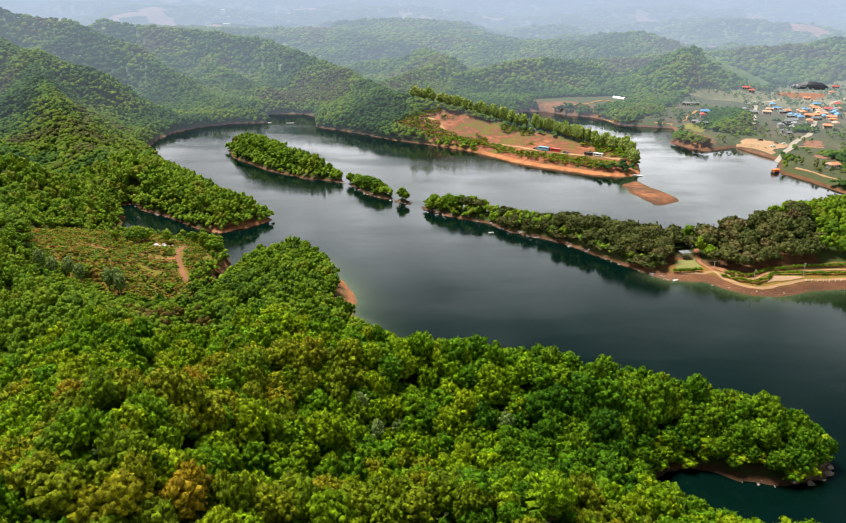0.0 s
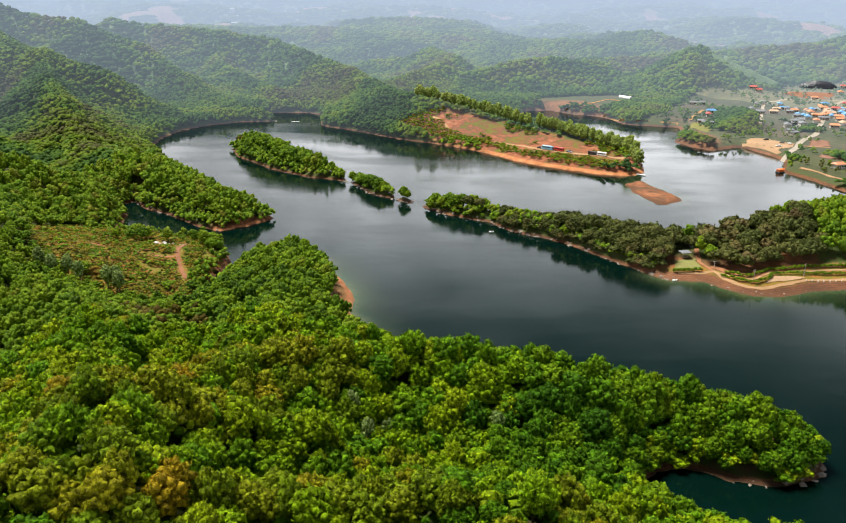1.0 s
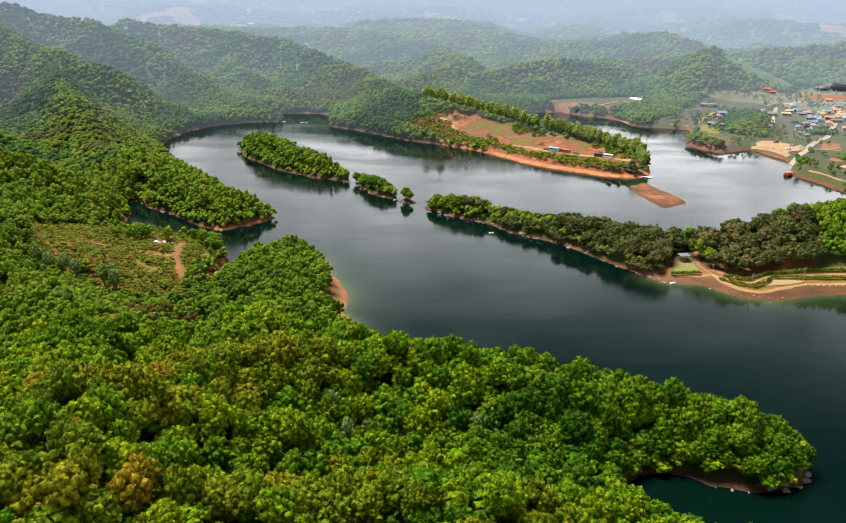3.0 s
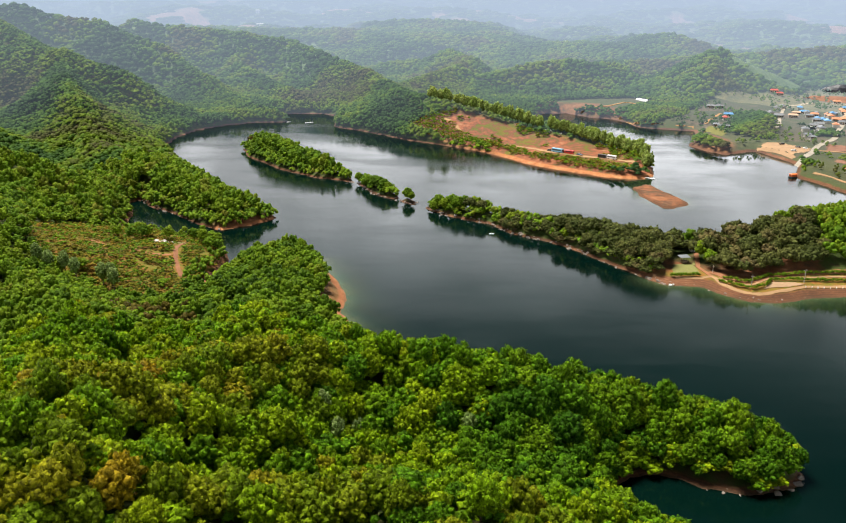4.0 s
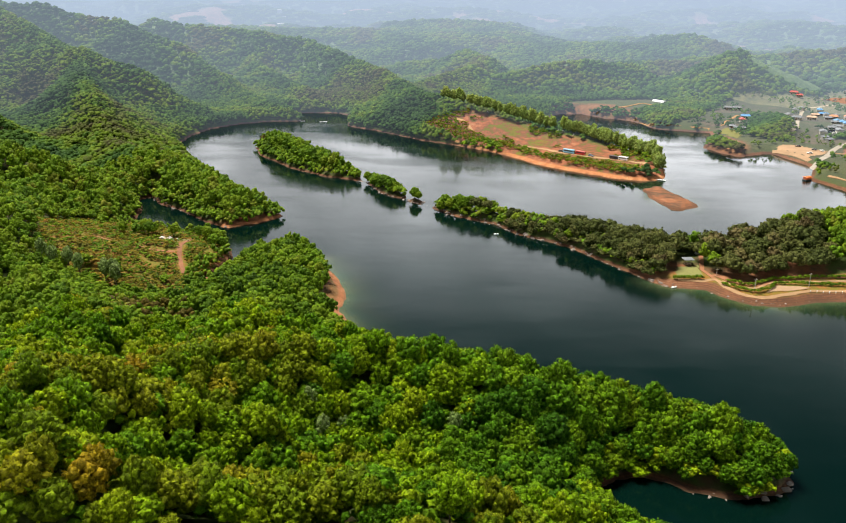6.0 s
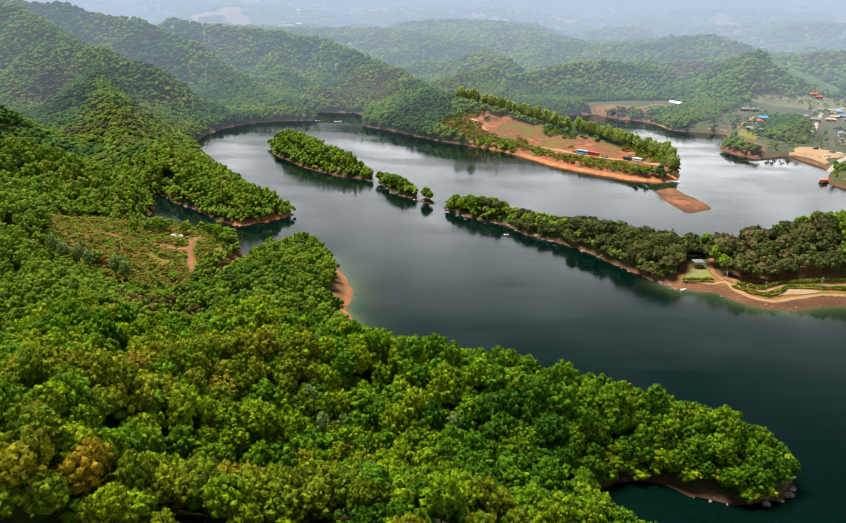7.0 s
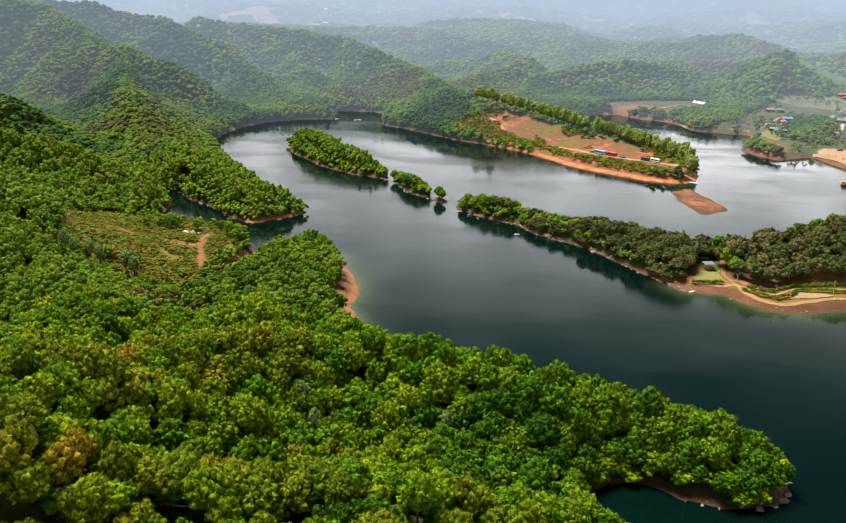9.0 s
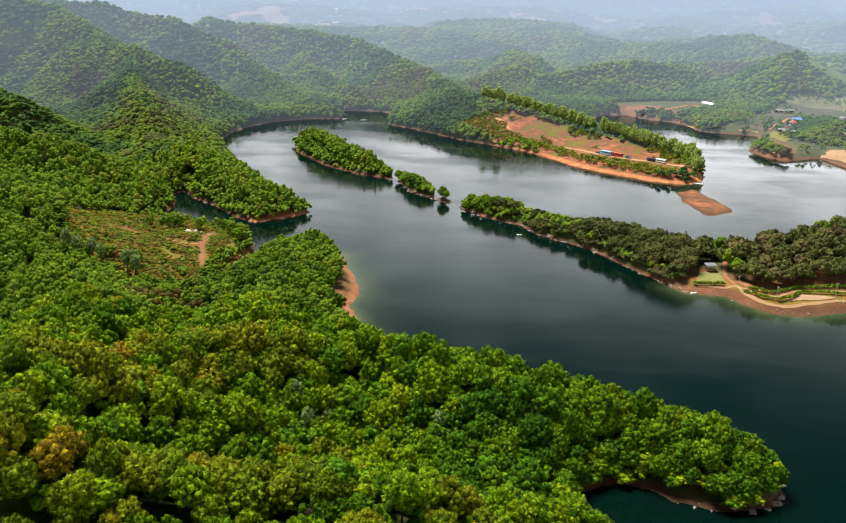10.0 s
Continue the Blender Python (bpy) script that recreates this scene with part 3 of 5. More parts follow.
def build_land():
    fine = np.arange(-47, 47.01, 0.33)
    turns = np.radians(np.r_[fine, np.arange(50, 311, 4.0)])
    rings = [0.05, 6.0]
    while rings[-1] < 4950:
        rings.append(rings[-1] * 1.0115 + 0.25)
    r, a = np.meshgrid(np.array(rings), turns, indexing="ij")
    x, y = 20 + r * np.sin(a), r * np.cos(a)
    s = shore_distance(x, y)
    z = ground_height(x, y, s)
    n, m = x.shape
    idx = np.arange(n * m).reshape(n, m)
    nxt = np.roll(idx, -1, 1)
    faces = np.stack([idx[:-1], nxt[:-1], nxt[1:], idx[1:]], -1).reshape(-1, 4)[:, ::-1]
    xf, yf, zf, sf = x.ravel(), y.ravel(), z.ravel(), s.ravel()
    grass = np.maximum(np.maximum(np.maximum(inside(xf, yf, SCRUB), inside(xf, yf, BALD_SLOPE, 10)), 0.2 * inside(xf, yf, [(137, 478), (141, 444), (151, 446), (148, 474)], 5)), np.maximum(inside(xf, yf, TERRACE, 2), 0.8 * inside(xf, yf, RED_SLOPE)))
    field = np.maximum(np.maximum(inside(xf, yf, VILLAGE, 12), 0.7 * inside(xf, yf, VALLEY, 8)), far_clearing(xf, yf))
    soil = np.maximum(inside(xf, yf, RED_SLOPE), np.maximum(step01(signed_distance(xf, yf, BEACHES[0]), -3, 3), np.maximum(0.55 * step01(signed_distance(xf, yf, BEACHES[3]), -3, 3), 0.8 * step01(signed_distance(xf, yf, BEACHES[2]), -3, 3)))) * (1 - 0.45 * step01(signed_distance(xf, yf, SAND_SPIT), -2, 1))
    bare = np.maximum(inside(xf, yf, SAND_SPIT, 2) * 0.85, inside(xf, yf, [(86, 318), (100, 310), (124, 318), (128, 309), (140, 300), (160, 308), (176, 310), (176, 326), (140, 322), (100, 330)], 4) * 0.75)
    for mud, much in (MUDFLATS[0], 0.7), (MUDFLATS[1], 0.6):
        bare = np.maximum(bare, much * inside(xf, yf, mud, 4))
    rows = np.hypot(xf - 20, yf)[faces].min(1)
    near = rows < FAR_RINGS[0]
    me = mesh_from("ground", np.c_[xf, yf, zf], faces[near], [GROUND], True, grass=grass, field=field, soil=soil, bare=bare, open=beach(xf, yf))
    tagged(new("ground", me), "rolling wooded ground with a bare earth shoreline", "ground", kind="structure")
    for low, high in zip(FAR_RINGS, FAR_RINGS[1:]):
        pick, flat = np.unique(faces[(rows >= low) & (rows < high)], return_inverse=True)
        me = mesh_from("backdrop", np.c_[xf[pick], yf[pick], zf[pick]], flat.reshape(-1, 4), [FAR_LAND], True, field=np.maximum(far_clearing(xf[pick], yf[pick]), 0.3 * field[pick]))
        tagged(new("backdrop", me), "far land with painted haze and pale clearings", "land", kind="structure")
    # the lake's level sheet, where the ground dips under it
    keep = (zf[faces].min(1) < 0.6) & (np.hypot(xf, yf)[faces].min(1) < 1500)
    used, flat = np.unique(faces[keep], return_inverse=True)
    shallow = np.exp(np.minimum(sf[used], 0) / 5.5)
    open_bank = np.maximum(inside(xf[used], yf[used], [(95, 310), (180, 320), (260, 300), (260, 250), (130, 265), (98, 290)], 14),
                           np.maximum(inside(xf[used], yf[used], [(-60, 330), (-20, 330), (5, 240), (-10, 225), (-40, 250)], 14), 0.012))
    open_bank = np.maximum(open_bank, 0.55 * inside(xf[used], yf[used], [(124, 500), (158, 524), (166, 470), (158, 428), (128, 436)], 14))
    me = mesh_from("lake_water", np.c_[xf[used], yf[used], np.zeros(len(used))], flat.reshape(-1, 4), [WATER], True, shallow=shallow * open_bank)
    tagged(new("water", me), "calm dark green lake reflecting a pale sky", "water", kind="structure")


build_land()


# ---------------------------------------------------------------- trees
def unit_dirs(n, rng):
    v = rng.normal(size=(n, 3))
    return v / np.linalg.norm(v, axis=1)[:, None]


def sprays(centres, normals, size, rng):
    """One folded, kite-shaped spray of leaves at each centre: vertices and quads."""
    n = len(centres)
    side = np.cross(normals, unit_dirs(n, rng))
    side /= np.linalg.norm(side, axis=1)[:, None] + 1e-9
    up = np.cross(normals, side)
    k = size * rng.uniform(0.75, 1.25, n)[:, None]
    reach = rng.uniform(0.38, 0.68, (4, n))[:, :, None] * k
    drop = -0.14 * normals * k
    corners = np.stack([centres - up * reach[0], centres + side * reach[1] + drop, centres + up * reach[2], centres - side * reach[3] + drop], 1)
    return corners.reshape(-1, 3), np.arange(n * 4).reshape(n, 4)


def crown_shape(seed, lobes, leaves, size, core=True, squash=1.0, spread_out=1.0, loose=0.3, shell=False, clump=1.0):
    """A crown of unit radius over the origin, made of rounded lobes of leaf sprays round a dim inner mass."""
    rng = np.random.default_rng(seed)
    k = np.arange(lobes) + 0.5
    h = 1 - 1.35 * k / lobes
    turn = k * 2.39996 + rng.uniform(0, 6)
    ring = np.sqrt(np.clip(1 - h * h, 0.02, 1))
    out = np.c_[ring * np.cos(turn), ring * np.sin(turn), h]
    mid = out * (0.66 * rng.uniform(0.72, 1.14, lobes)[:, None]) * (spread_out, spread_out, 1.0 * squash) + (0, 0, 0.06)
    rad = clump * rng.uniform(0.28, 0.46, lobes) * (1.9 / math.sqrt(lobes) + 0.45)
    pts, nor = [], []
    for c, q, o in zip(mid, rad, out):
        d = unit_dirs(leaves * 3, rng)
        d = d[(d @ o + 0.5 * d[:, 2]) > -0.25][:leaves]
        pts.append(c + d * q * rng.uniform(0.82, 1.12, len(d))[:, None] * (1, 1, 0.85))
        nor.append(0.7 * d + 0.5 * o + loose * rng.normal(size=d.shape))
    pts, nor = np.concatenate(pts), np.concatenate(nor)
    nor /= np.linalg.norm(nor, axis=1)[:, None]
    v, f = sprays(pts, nor, size, rng)
    if shell:
        # a leafy dome under the sprays of each lobe
        a = np.arange(4) * math.pi * 0.5
        for c, q, o in zip(mid, rad, out):
            axis = Vector((o[0], o[1], o[2] + 0.5)).to_track_quat("Z", "Y").to_matrix()
            dome = []
            for polar in (1.95, 1.15, 0.15):
                w = rng.uniform(0.82, 1.08, 4) * q * 0.88
                dome.append(np.c_[w * math.sin(polar) * np.cos(a + polar), w * math.sin(polar) * np.sin(a + polar), w * math.cos(polar)])
            dome = np.concatenate(dome) @ np.array(axis).T * (1, 1, 0.85) + c
            quads = [(k * 4 + i, k * 4 + (i + 1) % 4, k * 4 + 4 + (i + 1) % 4, k * 4 + 4 + i) for k in (0, 1) for i in range(4)]
            f = np.concatenate([f, np.array(quads) + len(v)])
            v = np.concatenate([v, dome])
    if core:
        rings, seg = 3, 6
        cv, cf = [], []
        for i in range(rings + 1):
            ph = math.pi * i / rings
            for j in range(seg):
                th = 2 * math.pi * j / seg
                q = 0.62 * rng.uniform(0.85, 1.1)
                cv.append((q * math.sin(ph) * math.cos(th), q * math.sin(ph) * math.sin(th), q * math.cos(ph) * squash))
        for i in range(rings):
            for j in range(seg):
                cf.append((i * seg + j, i * seg + (j + 1) % seg, (i + 1) * seg + (j + 1) % seg, (i + 1) * seg + j)[::-1])
        f = np.concatenate([f, np.array(cf) + len(v)])
        v = np.concatenate([v, np.array(cv)])
    return v, f


def domed_shape(seed, lobes, seg=6):
    """A far crown: a cluster of uneven domes, in triangles."""
    rng = np.random.default_rng(seed)
    vs, fs = [], []
    for k in range(lobes):
        a = 2.39996 * k + rng.uniform(-0.4, 0.4)
        d = 0.0 if k == 0 else 0.62 * rng.uniform(0.8, 1.15)
        c = np.array([d * math.cos(a), d * math.sin(a), (0.35 if k == 0 else rng.uniform(-0.35, 0.2)) if lobes > 1 else 0.1])
        q = rng.uniform(0.42, 0.6) if lobes > 1 else 1.0
        base = len(vs)
        for z, w in ((-0.55, 0.95), (0.3, 0.85)):
            for j in range(seg):
                t = 2 * math.pi * (j + 0.5 * (z > 0)) / seg
                u = w * rng.uniform(0.65, 1.25)
                vs.append(c + q * np.array([u * math.cos(t), u * math.sin(t), z + rng.uniform(-0.3, 0.3)]))
        vs.append(c + q * np.array([rng.uniform(-0.2, 0.2), rng.uniform(-0.2, 0.2), rng.uniform(0.85, 1.1)]))
        for j in range(seg):
            n = (j + 1) % seg
            fs += [(base + j, base + n, base + seg + j), (base + n, base + seg + n, base + seg + j), (base + seg + j, base + seg + n, base + 2 * seg)]
    return np.array(vs), np.array(fs)


def planted(x, y, shapes, radius, tall, rng, tint):
    """Copies of crown shapes over the places x, y, joined into arrays: vertices, quads, tints."""
    vs, fs, ts, start = [], [], [], 0
    which = rng.integers(0, len(shapes), len(x))
    z = ground_height(x, y)
    for k, (v, f) in enumerate(shapes):
        pick = np.nonzero(which == k)[0]
        if not len(pick):
            continue
        a = rng.uniform(0, 2 * math.pi, len(pick))
        c, s_ = np.cos(a)[:, None], np.sin(a)[:, None]
        px = v[None, :, 0] * c - v[None, :, 1] * s_
        py = v[None, :, 0] * s_ + v[None, :, 1] * c
        r, h = radius[pick][:, None], tall[pick][:, None]
        q = np.stack([x[pick][:, None] + px * r, y[pick][:, None] + py * r, z[pick][:, None] + h * 0.58 + v[None, :, 2] * h * 0.48], -1)
        vs.append(q.reshape(-1, 3))
        fs.append((f[None] + (np.arange(len(pick)) * len(v))[:, None, None] + start).reshape(-1, f.shape[1]))
        ts.append(np.repeat(tint[pick], len(v)))
        start += len(pick) * len(v)
    return np.concatenate(vs), np.concatenate(fs), np.concatenate(ts)


def scatter(spacing, x0, x1, y0, y1, rng):
    """Places on a loose grid, every other row shifted."""
    gx, gy = np.meshgrid(np.arange(x0, x1, spacing), np.arange(y0, y1, spacing * 0.9))
    gx = gx + (np.arange(gx.shape[0]) % 2)[:, None] * spacing * 0.5
    return (gx + rng.uniform(-0.42, 0.42, gx.shape) * spacing).ravel(), (gy + rng.uniform(-0.42, 0.42, gy.shape) * spacing).ravel()


PINE_BELTS = [[(72, 386), (124, 358), (126, 320), (104, 304), (92, 322), (74, 350)], [(127, 354), (168, 368), (180, 346), (178, 308), (150, 304), (130, 306)]]
GROVES = [[(258, 668), (297, 780), (314, 774), (304, 700), (284, 644)], [(330, 668), (350, 690), (346, 660)], [(302, 572), (322, 568), (336, 535), (306, 530)]]
CLEARED = [BALD_SLOPE, RED_SLOPE, SCRUB, TERRACE, VILLAGE, VALLEY]


TREE_ROW = [(-4, 700), (24, 684), (52, 670), (84, 650), (112, 622), (134, 594), (150, 566), (155, 540), (150, 524)]


def line_distance(x, y, line):
    near = np.full(x.shape, 1e9)
    for (ax, ay), (bx, by) in zip(line, line[1:]):
        t = np.clip(((x - ax) * (bx - ax) + (y - ay) * (by - ay)) / ((bx - ax) ** 2 + (by - ay) ** 2), 0, 1)
        near = np.minimum(near, np.hypot(x - ax - t * (bx - ax), y - ay - t * (by - ay)))
    return near


def wooded(x, y):
    """Where forest stands, and how far inland each place lies."""
    s = shore_distance(x, y)
    ok = (s > 0.6 + 1.4 * fbm(x / 12, y / 12, 91, 2) + 4.5 * beach(x, y) + 3.0 * step01(signed_distance(x, y, BEACHES[3]), -4, 2)) & (signed_distance(x, y, SAND_SPIT) < 0) & (far_clearing(x, y) < 0.5) & (line_distance(x, y, TREE_ROW) > 6)
    for zone in CLEARED:
        ok &= signed_distance(x, y, zone) + 7 * (fbm(x / 14, y / 14, 61, 2) - 0.5) < 0
    ok &= signed_distance(x, y, TERRACE) < -2.5
    for px, py, clear in ((119.5, 322, 6.5), (126.5, 332, 3.6)):
        ok &= np.hypot(x - px, y - py) > clear
    for px0, px1, py0, py1 in ((0, 72, 350, 425), (-46, 0, 425, 482)):
        ok &= (x < px0) | (x > px1) | (y < py0) | (y > py1)
    for grove in GROVES:
        ok |= signed_distance(x, y, grove) > 0
    return ok, s


def in_pines(x, y):
    hit = np.zeros(x.shape, bool)
    for belt in PINE_BELTS:
        hit |= signed_distance(x, y, belt) > 0
    return hit


def bearing(x, y):
    return np.degrees(np.arctan2(x - 20, y)), np.hypot(x - 20, y)


def part(name, data, parent, label=""):
    ob = new(name, data)
    ob.parent = parent
    if label:
        tagged(ob, label)
    return ob


def trunk_mesh(seed, bark):
    rng = random.Random(seed)
    bm = bmesh.new()

    def limb(a, b, ra, rb, seg=6):
        a, b = Vector(a), Vector(b)
        q = (b - a).to_track_quat("Z", "Y")
        rows = []
        for p, r in ((a, ra), ((a + b) / 2 + Vector((rng.uniform(-0.1, 0.1), rng.uniform(-0.1, 0.1), 0)), (ra + rb) / 2), (b, rb)):
            rows.append([bm.verts.new(p + q @ Vector((r * math.cos(6.2832 * k / seg), r * math.sin(6.2832 * k / seg), 0))) for k in range(seg)])
        for low, high in zip(rows, rows[1:]):
            for k in range(seg):
                bm.faces.new((low[k], low[(k + 1) % seg], high[(k + 1) % seg], high[k]))

    limb((0, 0, -0.6), (0.1, 0.05, 5.4), 0.22, 0.12)
    for k in range(5):
        a = k * 1.26 + rng.uniform(-0.3, 0.3)
        z = rng.uniform(2.6, 4.6)
        limb((0.05, 0.02, z), (1.7 * math.cos(a), 1.7 * math.sin(a), z + rng.uniform(1.4, 2.4)), 0.09, 0.04, 5)
    me = bpy.data.meshes.new("trunk")
    bm.to_mesh(me)
    bm.free()
    me.materials.append(bark)
    return me


def forest(name, x, y, shapes, size, tall, mat, rng, label, grow=1.0, z_jitter=0.18, smooth=False):
    radius = size * rng.uniform(0.75, 1.25, len(x)) * (0.4 + 0.6 * grow)
    height = tall * rng.uniform(1 - z_jitter, 1 + z_jitter, len(x)) * grow
    v, f, t = planted(x, y, shapes, radius, height, rng, rng.uniform(0, 1, len(x)))
    ob = new(name, mesh_from(name, v, f, [mat], smooth, tint=t))
    return tagged(ob, label, "trees", kind="stuff")


def plant_all():
    rng = np.random.default_rng(7)
    fine_shapes = [crown_shape(100 + k, 60, 18, 0.095, loose=0.6, shell=True, clump=0.78) for k in range(7)]
    near_shapes = [crown_shape(150 + k, 30, 6, 0.15, loose=0.55, shell=True, clump=0.84) for k in range(7)]
    mid_shapes = [crown_shape(200 + k, 8, 3, 0.21, loose=0.25, shell=True) for k in range(7)]
    far_shapes = [domed_shape(300 + k, 3, 5) for k in range(8)]
    # nearest woods, to 235 m
    x, y = scatter(5.15, -240, 190, 30, 260, rng)
    ok, s = wooded(x, y)
    ang, r = bearing(x, y)
    ok &= (r < 235) & (np.abs(ang) < 42) & (r > 60)
    x, y, s, r = x[ok], y[ok], s[ok], r[ok]
    order = np.argsort(r)
    x, y = x[order], y[order]
    single = 300
    trunks = [trunk_mesh(k, BARK) for k in range(3)]
    crowns = {m: [mesh_from("crown", v * (3.6, 3.6, 4.6) + (0, 0, 6.0), f, [m], True) for v, f in fine_shapes] for m in (BROADLEAF, DEEPGREEN_SHADED, GOLDEN)}
    z = ground_height(x, y)
    gold = fbm(x / 17, y / 17, 111, 2) + 0.010 * (z - 14) + 0.0022 * (118 - y) - 0.0006 * x + rng.uniform(-0.18, 0.18, len(x)) > 0.565
    # trees of the peninsula take the leaf colour darkened for its shade
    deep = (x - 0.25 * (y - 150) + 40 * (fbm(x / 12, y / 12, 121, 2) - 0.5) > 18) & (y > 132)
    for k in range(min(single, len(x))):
        leaves = GOLDEN if gold[k] else DEEPGREEN_SHADED if deep[k] else BROADLEAF
        tree = tagged(new("broadleaf_tree"), {GOLDEN: "golden-green broadleaf tree on a wooded slope", DEEPGREEN_SHADED: "broadleaf tree above the lake, deep green with painted shade", BROADLEAF: "broadleaf tree in fresh green spring leaf"}[leaves], "tree", "trees of the near wood")
        part("trunk", trunks[k % 3], tree)
        part("crown", crowns[leaves][k % len(fine_shapes)], tree)
        q = rng.uniform(0.74, 1.2)
        tree.matrix_basis = pose(x[k], y[k], z[k] - 0.2, rng.uniform(-4, 4), rng.uniform(-4, 4), rng.uniform(0, 360)) @ Matrix.Diagonal((q, q, q * rng.uniform(0.88, 1.12), 1))
    if len(x) > single:
        x, y, gold, deep = x[single:], y[single:], gold[single:] & ((x[single:] < 20) | (y[single:] < 128)), deep[single:]
        grow = np.clip(shore_distance(x, y) / 9, 0.66, 1.0)
        for mat, p, text in ((BROADLEAF, ~gold & ~deep, "dense broadleaf wood in bright spring green on the slope"), (DEEPGREEN_SHADED, ~gold & deep, "dense deep green broadleaf wood with painted shade on the peninsula")):
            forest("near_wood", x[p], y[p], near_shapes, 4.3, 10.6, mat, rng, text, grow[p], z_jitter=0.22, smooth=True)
        forest("golden_wood", x[gold], y[gold], near_shapes, 4.2, 10.4, GOLDEN, rng, "yellow-green spring trees among the near wood", grow[gold], smooth=True)
    x, y = scatter(4.0, 20, 110, 158, 205, rng)
    s = shore_distance(x, y)
    p = (s > 1.2) & (s < 22) & (x + 0.4 * y > 95) & (y > 158)
    forest("near_wood", x[p], y[p], near_shapes, 3.5, 9.4, DEEPGREEN_SHADED, rng, "close-set broadleaf trees on the end of the wooded peninsula", np.clip(s[p] / 6, 0.72, 1.0), z_jitter=0.12, smooth=True)
    # the hollow behind it, filled with younger trees
    hollow = [crown_shape(170 + k, 16, 5, 0.18, loose=0.5, shell=True, clump=0.9) for k in range(5)]
    x, y = scatter(4.6, -60, 30, 138, 192, rng)
    p = wooded(x, y)[0]
    forest("near_wood", x[p], y[p], hollow, 3.3, 8.0, BROADLEAF, rng, "younger broadleaf trees filling a wooded hollow", z_jitter=0.2, smooth=True)
    silver = [mesh_from("crown", v * (2.6, 2.6, 4.6) + (0, 0, 6.2), f, [SILVER], True) for v, f in near_shapes[:2]]
    for k, (px, py) in enumerate(((-10, 161), (-5, 163), (-14, 166), (22, 168), (-139, 268), (-134, 266), (-129, 268), (-124, 266), (-114, 266), (-109, 264), (-111, 267))):
        tree = tagged(new("silver_tree"), "slender pale grey-green tree standing among darker crowns", "tree", "pale slender trees")
        part("trunk", trunks[k % 3], tree)
        part("crown", silver[k % 2], tree)
        tree.matrix_basis = pose(px, py, ground_height(np.array([px * 1.0]), np.array([py * 1.0]))[0], 0, 0, k * 50)
    # undergrowth that closes the gaps between the crowns
    x, y = scatter(5.2, -240, 190, 30, 260, rng)
    ok, s = wooded(x, y)
    ang, r = bearing(x, y)
    ok &= (r < 240) & (np.abs(ang) < 46) & (r > 60)
    forest("undergrowth", x[ok], y[ok], [crown_shape(250 + k, 4, 3, 0.3, core=False, shell=True) for k in range(5)], 2.6, 5.6, BROADLEAF, rng, "leafy undergrowth beneath the near wood", z_jitter=0.3)
    # middle distance, to 500 m
    x, y = scatter(4.6, -420, 330, 100, 610, rng)
    ok, s = wooded(x, y)
    ang, r = bearing(x, y)
    ok &= (r >= 235) & ((r < 500) | (signed_distance(x, y, ISLANDS[0]) > -3)) & (np.abs(ang) < 40)
    pine = in_pines(x, y)
    low = np.clip(s / 7, 0.58, 1) * np.clip(0.55 - 0.02 * signed_distance(x, y, SCRUB), 0.5, 1)
    bronze = ok & ~pine & (signed_distance(x, y, [(-104, 238), (-90, 249), (-74, 246), (-66, 228), (-79, 219)]) > 0) & (rng.uniform(0, 1, len(x)) < 0.7)
    bronze |= ok & (signed_distance(x, y, ISLANDS[0]) > 0) & (y > 574) & (rng.uniform(0, 1, len(x)) < 0.6)
    forest("bronze_trees", x[bronze], y[bronze], mid_shapes, 3.2, 8.0, BRONZE, rng, "small bronze-leaved trees in the spring wood", low[bronze], smooth=True)
    p = ok & ~pine & ~bronze
    close_shapes = [crown_shape(230 + k, 16, 4, 0.19, loose=0.4, shell=True, clump=0.92) for k in range(7)]
    for shapes, q in ((close_shapes, p & (r < 340)), (mid_shapes, p & (r >= 340))):
        forest("hillside_wood", x[q], y[q], shapes, 3.6, 9.0, HILLSIDE, rng, "mixed broadleaf wood covering hills and islets by the lake", low[q], smooth=True)
    p = ok & pine & (rng.uniform(0, 1, len(x)) < 0.92)
    flat = [crown_shape(400 + k, 12, 9, 0.24, squash=0.7, spread_out=1.15, shell=True) for k in range(5)]
    forest("pine_wood", x[p], y[p], flat, 3.9, 8.4, PINE, rng, "dark olive pines on the narrow point", low[p], z_jitter=0.3, smooth=True)
    # low trees and bushes that hang over the water's edge
    bushes = [crown_shape(600 + k, 10, 6, 0.22, shell=True) for k in range(5)]
    x, y = scatter(2.7, -300, 330, 120, 620, rng)
    s = shore_distance(x, y)
    ang, r = bearing(x, y)
    ok = (s > 0.1) & (s < 5.0) & (beach(x, y) < 0.4) & (np.abs(ang) < 40) & (r < 620) & (signed_distance(x, y, SAND_SPIT) < -2)
    ok &= rng.uniform(0, 1, len(x)) < 0.8
    p = ok & (r < 250)
    forest("shore_thicket", x[p], y[p], bushes, 2.7, 5.2, BROADLEAF, rng, "bushes and low trees overhanging the water's edge", z_jitter=0.35)
    rocky = (x > 0) & (x < 128) & (y > 296) & (y < 430)
    p = ok & rocky & (x <= 42) & (rng.uniform(0, 1, len(x)) < 0.7)
    forest("shore_thicket", x[p], y[p], bushes, 2.0, 3.4, HILLSIDE, rng, "green bushes on the end of the rocky point", z_jitter=0.35)
    p = ok & rocky & (x > 42) & (rng.uniform(0, 1, len(x)) < 0.85)
